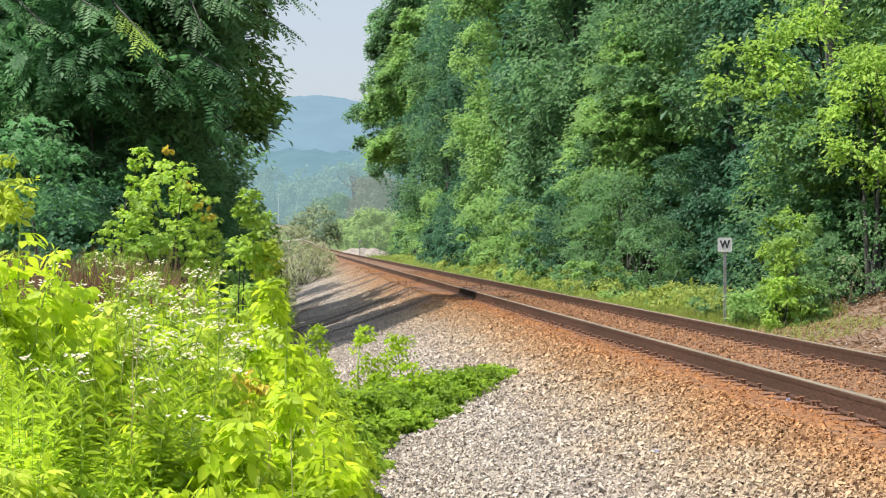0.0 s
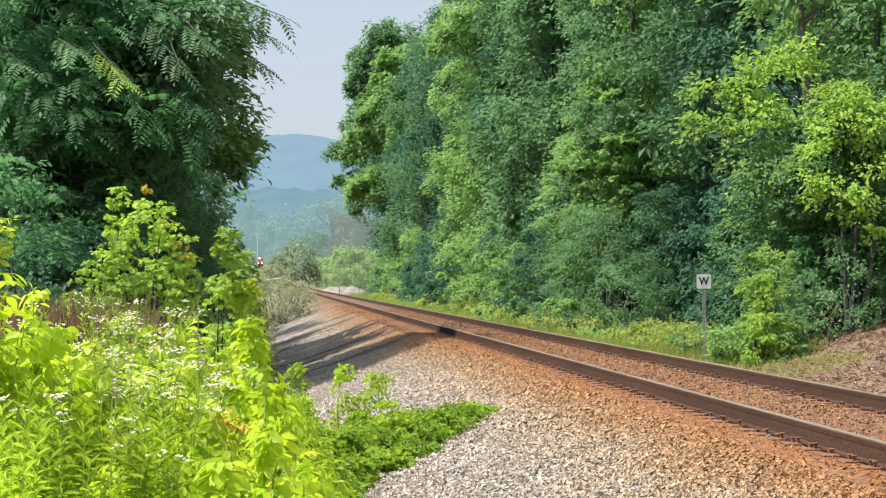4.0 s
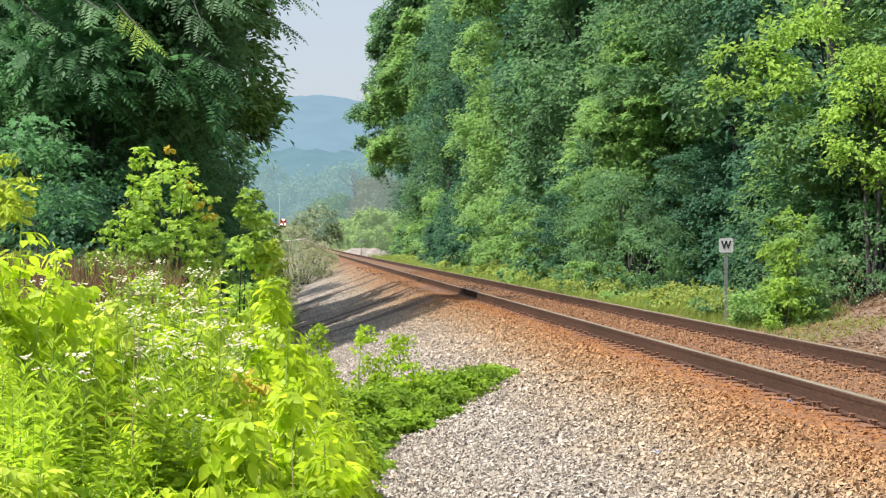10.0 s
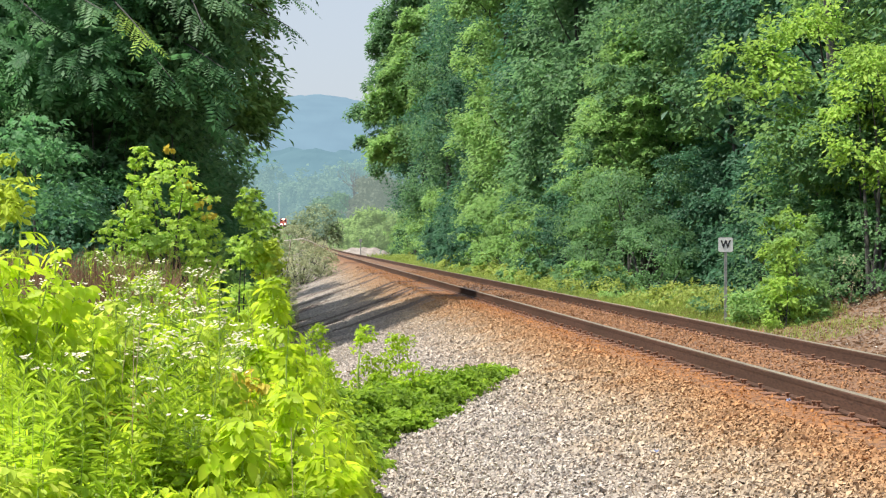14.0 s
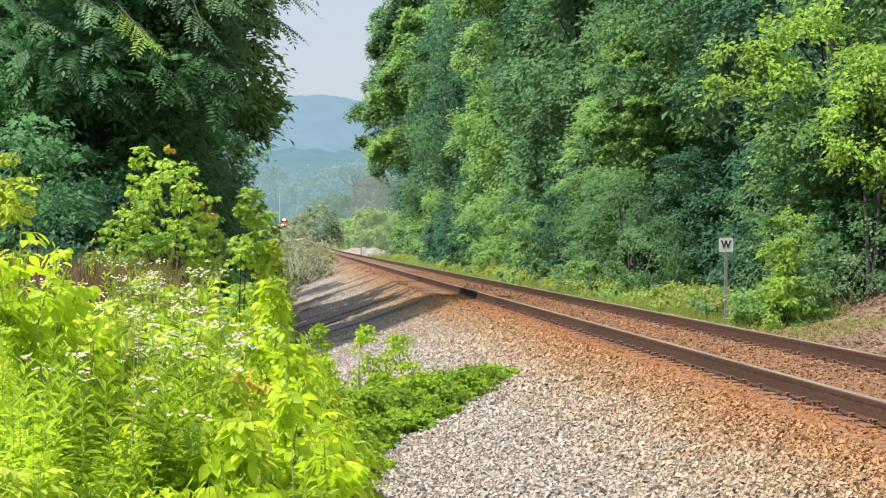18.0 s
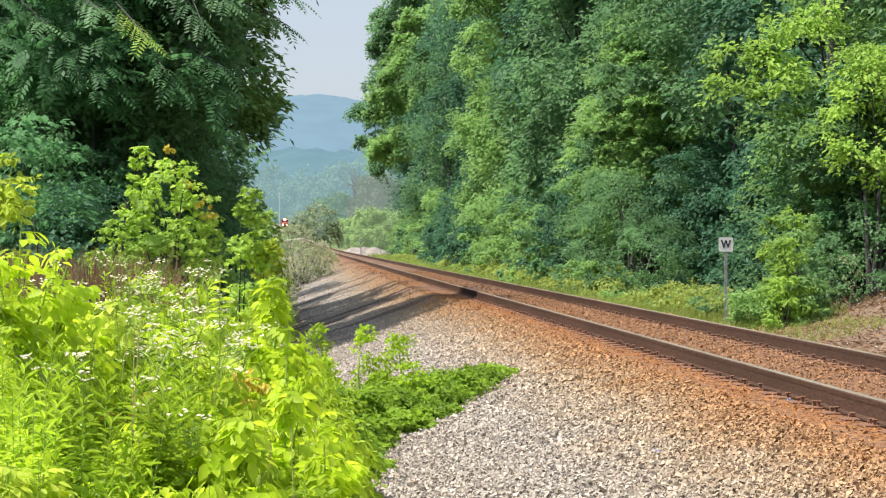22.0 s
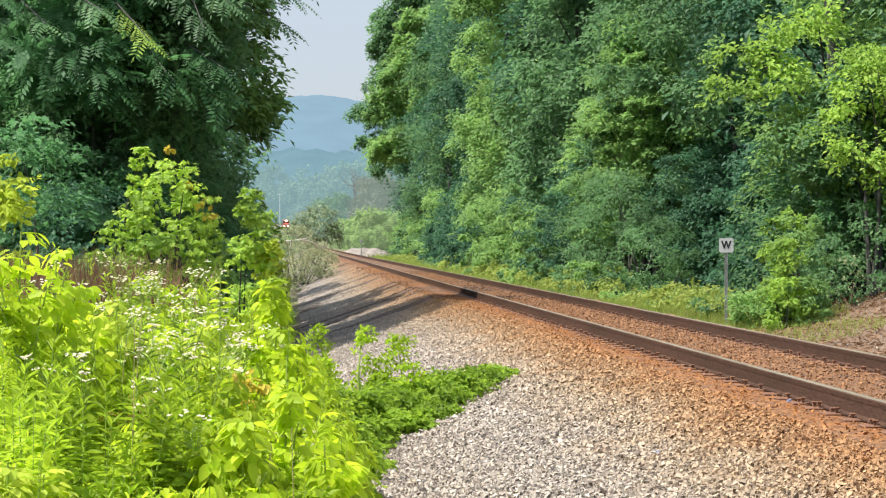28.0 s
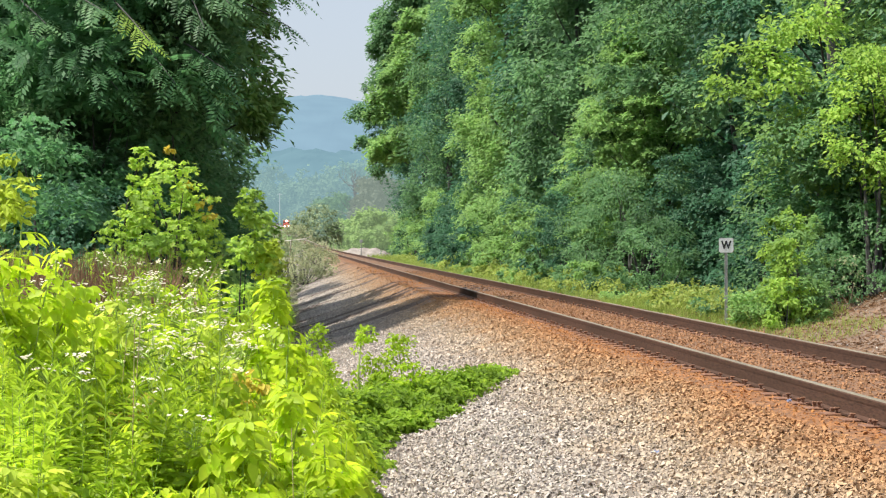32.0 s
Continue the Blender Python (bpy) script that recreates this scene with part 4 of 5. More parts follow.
L_HAZE3 = leaf_mat("hazed_green_leaves", (0.19, 0.29, 0.10), (0.25, 0.35, 0.12), 0.5, 0.15, 0.8, (0.11, 0.14, 0.09))
FARW = "trees down the line"
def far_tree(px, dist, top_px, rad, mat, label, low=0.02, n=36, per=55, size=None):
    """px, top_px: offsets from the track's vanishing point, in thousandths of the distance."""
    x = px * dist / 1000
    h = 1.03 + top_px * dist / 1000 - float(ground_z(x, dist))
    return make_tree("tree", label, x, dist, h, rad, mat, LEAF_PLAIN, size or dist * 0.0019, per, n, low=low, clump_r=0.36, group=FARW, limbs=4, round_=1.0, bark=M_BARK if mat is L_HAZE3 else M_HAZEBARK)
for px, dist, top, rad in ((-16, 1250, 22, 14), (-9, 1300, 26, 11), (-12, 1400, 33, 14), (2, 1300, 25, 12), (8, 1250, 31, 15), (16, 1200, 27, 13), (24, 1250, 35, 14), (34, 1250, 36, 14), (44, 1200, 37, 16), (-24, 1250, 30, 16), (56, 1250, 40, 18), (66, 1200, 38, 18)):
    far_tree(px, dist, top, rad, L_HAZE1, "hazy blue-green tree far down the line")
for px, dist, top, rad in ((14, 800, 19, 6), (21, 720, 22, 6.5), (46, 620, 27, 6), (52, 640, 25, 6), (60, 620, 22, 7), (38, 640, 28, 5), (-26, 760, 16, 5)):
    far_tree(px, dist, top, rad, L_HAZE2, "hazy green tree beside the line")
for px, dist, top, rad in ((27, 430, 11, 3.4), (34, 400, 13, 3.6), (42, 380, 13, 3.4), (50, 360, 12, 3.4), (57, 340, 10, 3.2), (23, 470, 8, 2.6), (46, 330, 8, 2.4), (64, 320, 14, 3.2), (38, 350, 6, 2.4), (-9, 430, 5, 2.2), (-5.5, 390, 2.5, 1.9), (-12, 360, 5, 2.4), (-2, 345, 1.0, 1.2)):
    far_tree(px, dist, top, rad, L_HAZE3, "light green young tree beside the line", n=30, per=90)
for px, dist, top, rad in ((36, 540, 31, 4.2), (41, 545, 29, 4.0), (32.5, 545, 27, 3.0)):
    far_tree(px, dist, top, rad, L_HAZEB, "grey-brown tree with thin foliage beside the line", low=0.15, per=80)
# a leafless tree
DX, DY = 27.5 * 0.56, 560.0
dz = float(ground_z(DX, DY))
dead = thing("dead_tree", "bare grey leafless tree beside the line", "tree", (DX, DY, dz))
g = Geo()
H = 1.03 + 36 * 0.56 - dz
rod(g, (0, 0, 0), (0.4, 0, H * 0.75), 0.32, 0.10, 7, 0.02, 6)
for k in range(44):
    f = RNG.uniform(0.25, 0.75)
    o = np.array([0.4 * f / 0.75, 0, H * f])
    an = RNG.uniform(0, 2 * np.pi)
    q = o + np.array([np.cos(an) * RNG.uniform(1, 4.6), np.sin(an) * 2, RNG.uniform(2, 5.5)])
    q[2] = min(q[2], H)
    rod(g, o, q, 0.11, 0.035, 5, 0.08)
    for _ in range(3):
        w = o + (q - o) * RNG.uniform(0.4, 0.95)
        rod(g, w, w + RNG.normal(0, 0.7, 3) + (0, 0, 1.2), 0.05, 0.02, 4, 0.05, 2)
# Haze over the bare tree is painted as a glow of its wood.
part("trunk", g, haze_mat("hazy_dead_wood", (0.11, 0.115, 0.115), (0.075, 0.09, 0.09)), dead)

# stone heap and marker post beside the line
M_HEAP = plain_mat("pale_gravel_heap", (0.29, 0.255, 0.225), (0.21, 0.18, 0.155), 0.95, 0, 1.2, 0.8, None, 5)
HX, HY = 7.9, 246.0
g = Geo()
q, w = np.meshgrid(np.linspace(-3.2, 3.2, 40), np.linspace(-4, 4, 30))
hz = 1.2 * np.clip(1 - (q / 3.1) ** 4, 0, 1) * np.clip(1 - (w / 3.9) ** 2, 0, 1) + 0.12 * np.sin(q * 5 + w * 3) * np.sin(w * 4) - 0.1
v = np.stack([q, w, hz], -1)
i, j = np.meshgrid(np.arange(29), np.arange(39), indexing="ij")
g.add(v, np.stack([i * 40 + j, i * 40 + j + 1, (i + 1) * 40 + j + 1, (i + 1) * 40 + j], -1).reshape(-1, 4))
heap = part("mound", g, M_HEAP, None, "low mound of pale gravel beside the track", True)
tagged(heap, category="mound")
heap.matrix_basis = pose(HX, HY, float(ground_z(HX, HY)))
mk = thing("marker_post", "thin grey marker post beside the track", "post", (7.2, 235, float(ground_z(7.2, 235))))
g = Geo()
box(g, -0.05, 0.05, -0.05, 0.05, 0, 1.9, 0.01)
part("post", g, M_POST, mk)
g = Geo()
box(g, -0.16, 0.16, -0.07, -0.05, 1.6, 1.95, 0.01)
part("plate", g, M_POST, mk)

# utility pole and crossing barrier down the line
# The pole's haze is likewise a painted glow.
M_HAZEPOLE = haze_mat("pale_hazy_wood", (0.2, 0.2, 0.2), (0.17, 0.22, 0.24))
px_, py_ = -5.6, 900.0
up = thing("utility_pole", "pale wooden utility pole far down the line", "pole", (px_, py_, float(ground_z(px_, py_))))
g = Geo()
tube(g, [(0, 0, 0), (0, 0, 17.0)], [0.2, 0.14], 8)
part("pole", g, M_HAZEPOLE, up)
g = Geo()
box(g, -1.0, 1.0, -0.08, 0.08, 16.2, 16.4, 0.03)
part("crossarm", g, M_HAZEPOLE, up)
bx_, by_ = -4.2, 520.0
bar = thing("crossing_barrier", "white horizontal barrier arm on a short post", "barrier", (bx_, by_, float(ground_z(bx_, by_))))
g = Geo()
box(g, -0.12, 0.12, -0.12, 0.12, 0, 3.0, 0.02)
part("post", g, M_POST, bar)
g = Geo()
box(g, -0.4, 3.4, -0.16, -0.12, 2.72, 2.92, 0.01)
part("arm", g, M_SIGN, bar, "white arm")

# scrubby bush at the edge of the shoulder
make_bush("bush", "sparse grey-green bush with brownish twigs on the shoulder", 1.25, 126, 3.9, 1.4, L_GREYGREEN, LEAF_PLAIN, 0.17, 90, 44, stems=7, twig=M_DEAD, low=0.2, flat=0.8)
make_bush("bush", "low brownish-green scrub on the shoulder", 0.55, 108, 2.1, 1.25, L_OLIVE, LEAF_PLAIN, 0.13, 70, 26, stems=16, low=0.1, flat=0.8)
make_bush("bush", "low brownish-green scrub on the shoulder", -0.5, 98, 2.6, 1.2, L_OLIVE, LEAF_PLAIN, 0.13, 70, 26, stems=12, low=0.05, flat=0.8)
make_bush("bush", "low brownish-green scrub on the shoulder", 0.2, 118, 3.2, 1.3, L_OLIVE, LEAF_PLAIN, 0.14, 70, 26, stems=12, low=0.05, flat=0.8)
make_bush("bush", "low brownish-green scrub on the shoulder", 1.3, 112, 1.5, 0.9, L_OLIVE, LEAF_PLAIN, 0.12, 60, 18, stems=12, low=0.1, flat=0.8)

# a bleached branch lying across the scrub
br = thing("fallen_branch", "bleached grey fallen branch lying across the scrub", "branch", (-0.4, 101, float(ground_z(-0.4, 105))))
g = Geo()
bz = float(ground_z(-0.4, 101)) + 0.2
tube(g, [(0, 0, 0), (0.3, 0, 1.35 - bz), (0.8, -0.1, 1.42 - bz), (1.25, 0, 1.28 - bz), (1.8, 0, 1.0 - bz)], [0.035, 0.032, 0.03, 0.025, 0.012], 6)
rod(g, (0.8, -0.1, 1.42 - bz), (1.25, -0.2, 1.6 - bz), 0.02, 0.008, 5, 0.05)
rod(g, (0.3, 0, 1.35 - bz), (-0.3, 0.1, 1.3 - bz), 0.025, 0.012, 5, 0.05)
part("limb", g, plain_mat("bleached_wood", (0.62, 0.57, 0.52), (0.5, 0.45, 0.40), 0.9), br, smooth=True)

# ---- near weeds and saplings ----
def weed_top(x):
    """How tall the weeds stand, by the distance to the side."""
    return float(np.interp(x, (-3.0, -1.3, -0.6, -0.1, 0.25, 0.55), (1.7, 1.62, 1.48, 1.22, 0.75, 0.3)))


def patchy(x, y):
    """Taller and lower patches among the weeds."""
    return 0.86 + 0.3 * noise.noise(Vector((x * 2.1, y * 0.9, 3.0)))


# lance-leaved weeds, too many to count
stalks, blades = Geo(), Geo()
made = 0
while made < 620:
    y = RNG.uniform(8.5, 22)
    x = RNG.uniform(-0.16, 0.03) * y
    if x > 0.25:
        continue
    made += 1
    h = weed_top(x) * patchy(x, y) * RNG.uniform(0.6, 1.02) * np.interp(y, (8.5, 11, 22), (0.62, 0.95, 1.0))
    b = np.array([x, y, float(ground_z(x, y))])
    top = b + (RNG.normal(0, 0.06), RNG.normal(0, 0.06), h)
    rod(stalks, b, top, 0.003, 0.0015, 4, 0.03, 3)
    n = int(h * 34)
    s = RNG.uniform(0.25, 1.0, n)
    ang = np.arange(n) * 2.4 + RNG.uniform(0, 6)
    d = np.stack([np.cos(ang), np.sin(ang), RNG.uniform(0.0, 0.7, n) + 0.9 * (s > 0.92)], -1)
    p = b + (top - b) * s[:, None]
    leaves(blades, p, d, np.array([0, 0, 1.0]) + RNG.normal(0, 0.2, (n, 3)), RNG.uniform(0.06, 0.12, n) * (1.2 - 0.5 * s), LEAF_LANCE)
for k in range(56):
    y = RNG.uniform(9.2, 11.0)
    x = (RNG.uniform(-135, -45) if k % 3 else RNG.uniform(-130, -95)) / 1000 * y
    b = np.array([x, y, float(ground_z(x, y))])
    h = RNG.uniform(0.78, 1.08) + 0.16 * (k % 3 == 0)
    top = b + (RNG.normal(0, 0.04), RNG.normal(0, 0.04), h)
    rod(stalks, b, top, 0.003, 0.0015, 4, 0.02, 3)
    n = 52
    s = np.linspace(0.3, 1.0, n)
    ang = np.arange(n) * 2.4
    d = np.stack([np.cos(ang), np.sin(ang), 0.15 + 1.3 * np.clip(s - 0.8, 0, 1) * 4], -1)
    leaves(blades, b + (top - b) * s[:, None], d, np.array([0, 0, 1.0]) + RNG.normal(0, 0.15, (n, 3)), RNG.uniform(0.1, 0.14, n) * (1.25 - 0.6 * s), LEAF_LANCE)
weeds = thing("tall_weeds", "dense stand of bright green lance-leaved weeds", "weeds", kind="stuff")
part("stalks", stalks, M_STEM, weeds)
part("leaves", blades, L_LANCE, weeds)

LEAF_OVATE = ([(0, 0, 0), (0.14, 0.20, 0.035), (0.40, 0.30, 0.05), (0.74, 0.19, 0.0), (1, 0, -0.13), (0.74, -0.19, 0.0), (0.40, -0.30, 0.05), (0.14, -0.20, 0.035), (0.40, 0, -0.02), (0.74, 0, -0.05)],
              [[0, 8, 1], [8, 2, 1], [8, 9, 2], [9, 3, 2], [9, 4, 3], [0, 7, 8], [7, 6, 8], [8, 6, 9], [6, 5, 9], [9, 5, 4]])
# compound-leaved undergrowth filling the stand: leaflets in threes and fives, hanging from short stalks
def shoots(geo, stem_geo, x, y, top, sprays, size):
    z0 = float(ground_z(x, y))
    h = top - z0
    if h < 0.12:
        return
    rod(stem_geo, (x, y, z0), (x, y, top), 0.004, 0.002, 4, 0.03, 3)
    for k_ in range(sprays):
        an, f = k_ * 2.4 + RNG.uniform(-0.5, 0.5), 1.0 - 0.62 * (k_ / sprays) ** 1.2
        out = np.array([np.cos(an), np.sin(an), 0])
        side = np.array([-out[1], out[0], 0])
        ln = size * RNG.uniform(0.5, 1.15) * (0.5 + 0.7 * k_ / sprays)
        o = np.array([x, y, z0 + h * f])
        m_ = 3 if RNG.random() < 0.6 else 5
        turn = np.linspace(-1.15, 1.15, m_)
        at = o + out * ln + side * (turn * 0.25 * size)[:, None] + np.array([0, 0, 0.25]) * ln
        d = out * np.cos(turn)[:, None] + side * np.sin(turn)[:, None] - np.array([0, 0, 1.0]) * RNG.uniform(0.45, 1.5, (m_, 1))
        leaves(geo, at, d, out * 0.7 + np.array([0, 0, 0.9]) + RNG.normal(0, 0.22, (m_, 3)), size * RNG.uniform(0.75, 1.15, m_), LEAF_OVATE)


fill, fill2, fill_stems = Geo(), Geo(), Geo()
for k in range(640):
    y = RNG.uniform(8.6, 20)
    px = RNG.uniform(-0.15, 0.03)
    if px < -0.075 and y < 10.6 and k % 2:
        continue
    x = px * y
    top = float(ground_z(x, y)) + weed_top(x) * patchy(x, y) * RNG.uniform(0.5, 0.9) * np.interp(y, (8.6, 11, 20), (0.6, 0.95, 0.98))
    shoots(fill if k % 2 else fill2, fill_stems, x, y, top, 15, RNG.uniform(0.055, 0.09))
small = Geo()
for k in range(420):
    y = RNG.uniform(8.2, 22)
    x = RNG.uniform(-0.16, 0.03) * y
    h = weed_top(x) * patchy(x, y) * RNG.uniform(0.2, 0.7) * np.interp(y, (8.2, 11, 22), (0.6, 0.95, 1.0))
    clump(small, (x, y, float(ground_z(x, y)) + h), RNG.uniform(0.1, 0.2), 38, 0.06, LEAF_BROAD, 0.8)
under = thing("undergrowth", "mixed light green broad-leaved undergrowth", "weeds", kind="stuff")
part("leaves", fill, L_WEED, under, smooth=True)
part("leaves", fill2, L_BOX, under, smooth=True)
part("leaves", small, L_LANCE, under)
part("stems", fill_stems, M_STEM, under)

# box-elder saplings: every spray of three to five leaflets is a part
def spray_mesh(name, leaflets, size, mat):
    g = Geo()
    tube(g, [(0, 0, 0), (0.5 * size, 0, -0.02 * size), (size, 0, -0.10 * size)], [0.0035, 0.003, 0.002], 4)
    ang = np.linspace(-1.25, 1.25, leaflets)
    at = np.stack([size * (1 - 0.25 * np.abs(ang)), ang * 0.03, -0.08 * size + 0 * ang], -1)
    d = np.stack([np.cos(ang), np.sin(ang), -1.25 + 0.8 * RNG.random(leaflets)], -1)
    leaves(g, at, d, np.array([0.55, 0, 1.0]) + RNG.normal(0, 0.2, (leaflets, 3)), size * RNG.uniform(0.95, 1.25, leaflets), LEAF_OVATE)
    return g.mesh(name, mat, True)


SPRAYS = [spray_mesh("leaf", n, s, L_BOX) for n, s in ((3, 0.062), (5, 0.060), (3, 0.070), (5, 0.056))]
SPRAYS_Y = [spray_mesh("leaf", n, s, L_YELLOW) for n, s in ((3, 0.064), (5, 0.060))]


@own_chance
def sapling(x, y, top, spread, count, sprays, label):
    z0 = float(ground_z(x, y))
    s = thing("sapling", label, "sapling", (x, y, z0), group="saplings among the weeds")
    g = Geo()
    h = top - z0
    tips = [(np.array([0, 0, 0.1 * h]), np.array([0, 0, h]))]
    rod(g, (0, 0, 0), (0, 0, h), 0.012, 0.004, 6, 0.03)
    for k in range(5):
        an, f = k * 2.4 + RNG.uniform(0, 1), RNG.uniform(0.35, 0.75)
        o = np.array([0, 0, h * f])
        q = o + np.array([np.cos(an) * spread, np.sin(an) * spread, h * RNG.uniform(0.12, 0.28)])
        rod(g, o, q, 0.007, 0.003, 5, 0.05)
        tips.append((o, q))
    part("stem", g, M_STEM, s)
    for k in range(int(count * 1.7)):
        o, q = tips[k % len(tips)]
        f = RNG.uniform(0.35, 1.0) ** 0.7
        if k % 3 == 0:
            (o, q), f = tips[0], RNG.uniform(0.6, 1.0)
        an = RNG.uniform(0, 2 * np.pi)
        ob = part("leaf", sprays[k % len(sprays)], None, s)
        ob.location = o + (q - o) * f
        ob.rotation_euler = (RNG.normal(0, 0.3), RNG.uniform(-0.45, 0.35), an)
        ob.scale = (RNG.uniform(0.8, 1.25),) * 3
    return s


BOXL = "young box elder with bright yellow-green drooping leaflets"
# (across in thousandths of the distance, distance, height of the top)
for px, y, top, spread, count in ((0, 10.2, 0.36, 0.2, 48), (-22, 9.5, 0.27, 0.2, 42), (-45, 9.8, 0.24, 0.2, 34), (14, 9.9, 0.12, 0.15, 34), (-122, 10.6, 1.08, 0.14, 40), (-106, 10.9, 1.0, 0.13, 32),
                                  (-112, 11.0, 0.72, 0.2, 36), (-98, 11.5, 0.66, 0.2, 30), (-80, 12.0, 0.70, 0.18, 30), (-58, 12.5, 0.60, 0.2, 36), (-9, 13.6, 0.80, 0.25, 70), (-2, 13.2, 0.52, 0.2, 40),
                                  (-128, 8.8, 0.16, 0.16, 40), (-112, 8.9, 0.10, 0.16, 34), (12, 12.0, 0.10, 0.16, 30), (-3, 13.0, 0.36, 0.15, 30), (-38, 13.0, 0.55, 0.16, 26)):
    sapling(px / 1000 * y, y, top, spread, count, SPRAYS_Y if px in (-128, -112, -80) else SPRAYS, BOXL)

# fleabane: white daisies on thin stems
a_ = np.arange(11) * 2 * np.pi / 11
DAISY = leaves(Geo(), np.zeros((11, 3)), np.stack([np.cos(a_), np.sin(a_), 0.15 + 0 * a_], -1), np.tile((0, 0, 1.0), (11, 1)), 0.0115, LEAF_PLAIN).mesh("flower", L_PETAL)


@own_chance
def fleabane(x, y, top):
    z0 = float(ground_z(x, y))
    s = thing("fleabane", "thin-stemmed wildflower with clusters of small white daisies", "wildflower", (x, y, z0), group="white wildflowers")
    g, h, heads = Geo(), top - z0, []
    mids = [(RNG.normal(0, 0.09), RNG.normal(0, 0.09), h * RNG.uniform(0.88, 1.02)) for _ in range(3)]
    for k in range(RNG.integers(16, 26)):
        m_ = mids[k % 3]
        o = np.array([m_[0] * 0.5, m_[1] * 0.5, m_[2] - 0.12])
        q = np.array(m_) + RNG.normal(0, 1, 3) * (0.028, 0.028, 0.010)
        rod(g, o, q, 0.0012, 0.0008, 3, 0.03, 2)
        tilt = unit(np.array([RNG.normal(0, 0.4), -0.35, 1.0]))
        heads.append((q, tilt))
    rod(g, (0, 0, 0), (0, 0, h * 0.86), 0.002, 0.0012, 4, 0.02)
    for m_ in mids:
        rod(g, (0, 0, h * 0.7), (m_[0] * 0.5, m_[1] * 0.5, m_[2] - 0.12), 0.0014, 0.0012, 3, 0.02, 2)
    n = 34
    sg = RNG.uniform(0.1, 0.95, n)
    an = RNG.uniform(0, 6.3, n)
    leaves(g, np.stack([0 * sg, 0 * sg, h * sg], -1), np.stack([np.cos(an), np.sin(an), 0.5 + 0 * an], -1), np.tile((0, 0, 1.0), (n, 1)), 0.07, LEAF_LANCE)
    part("stem", g, M_STEM, s)
    for q, tilt in heads:
        ob = part("flower", DAISY, None, s)
        ob.matrix_basis = Matrix.Translation(q) @ Vector(tilt).to_track_quat("Z", "Y").to_matrix().to_4x4()


for k in range(40):
    y = RNG.uniform(9.8, 18)
    u_ = RNG.beta(1.5, 1.3)
    x = (-0.118 + 0.115 * u_) * y
    fleabane(x, y, float(ground_z(x, y)) + weed_top(x) * RNG.uniform(0.80, 1.0))

for k in range(10):
    y = RNG.uniform(9.2, 12.5)
    x = RNG.uniform(-0.105, 0.004) * y
    fleabane(x, y, float(ground_z(x, y)) + weed_top(x) * RNG.uniform(0.62, 0.85))

# a plant with broad leaves in opposite pairs
def paired_plant(x, y, top):
    z0 = float(ground_z(x, y))
    pl_ = thing("broad_leaved_weed", "upright weed with broad yellow-green leaves in opposite pairs", "weed", (x, y, z0))
    g = Geo()
    rod(g, (0, 0, 0), (0, 0, top - z0), 0.006, 0.003, 5, 0.01)
    part("stem", g, M_STEM, pl_)
    for k_ in range(6):
        zz = top - z0 - 0.02 - 0.05 * k_ + RNG.uniform(-0.008, 0.008)
        for sg in (-1, 1):
            a2 = 0.55 * (-1) ** k_ + RNG.normal(0, 0.25)
            g = leaves(Geo(), np.array([[0, 0, zz]]), np.array([[sg * math.cos(a2), sg * math.sin(a2), RNG.uniform(-0.3, 0.2)]]), np.array([[sg * 0.1, -0.45, 1.0]]), (0.05 + 0.016 * k_ if k_ < 3 else 0.098) * RNG.uniform(0.85, 1.15), LEAF_OVATE)
            part("leaf", g, L_BOX, pl_, smooth=True)


for px, y, top in ((-33, 12.0, 0.84),):
    paired_plant(px / 1000 * y, y, top)

# a few yellowing plants and dry stalks among the weeds
for px, y, top in ((-44, 12.5, 0.55), (-36, 12.2, 0.42), (-22, 11.6, 0.36), (-70, 11.2, 0.30), (-92, 12.6, 0.75)):
    x = px / 1000 * y
    z0 = float(ground_z(x, y))
    make_bush("yellowing_weed", "weed with yellowing orange-tinged leaves", x, y, top - z0, 0.17, L_RED if px % 4 else L_YELLOW, LEAF_BROAD, 0.065, 13, 18, stems=4, low=0.6, category="weed", twig=M_STEM)
stalk = Geo()
for k in range(12):
    y = RNG.uniform(9.3, 15)
    x = RNG.uniform(-0.11, 0.005) * y
    z0 = float(ground_z(x, y))
    rod(stalk, (x, y, z0), (x + RNG.normal(0, 0.12), y, z0 + weed_top(x) * RNG.uniform(0.6, 0.95)), 0.0025, 0.0015, 4, 0.02)
tagged(part("dry_stalks", stalk, plain_mat("dry_stalk", (0.42, 0.33, 0.18), (0.34, 0.26, 0.14), 0.9)), "thin dry straw-coloured stalks among the weeds", "weeds", kind="stuff")

# dry brown grass behind the flowers
dry = Geo()
n = 5200
y = RNG.uniform(19.5, 25, n)
x = RNG.uniform(-0.135, -0.06, n) * y
leaves(dry, np.stack([x, y, ground_z(x, y)], -1), np.stack([RNG.normal(0, 0.25, n), RNG.normal(0, 0.25, n), np.ones(n)], -1), RNG.normal(0, 1, (n, 3)), RNG.uniform(0.9, 1.75, n), LEAF_THIN)
tagged(part("dry_grass", dry, L_DRY), "tall dry brown grass", "grass", kind="stuff")

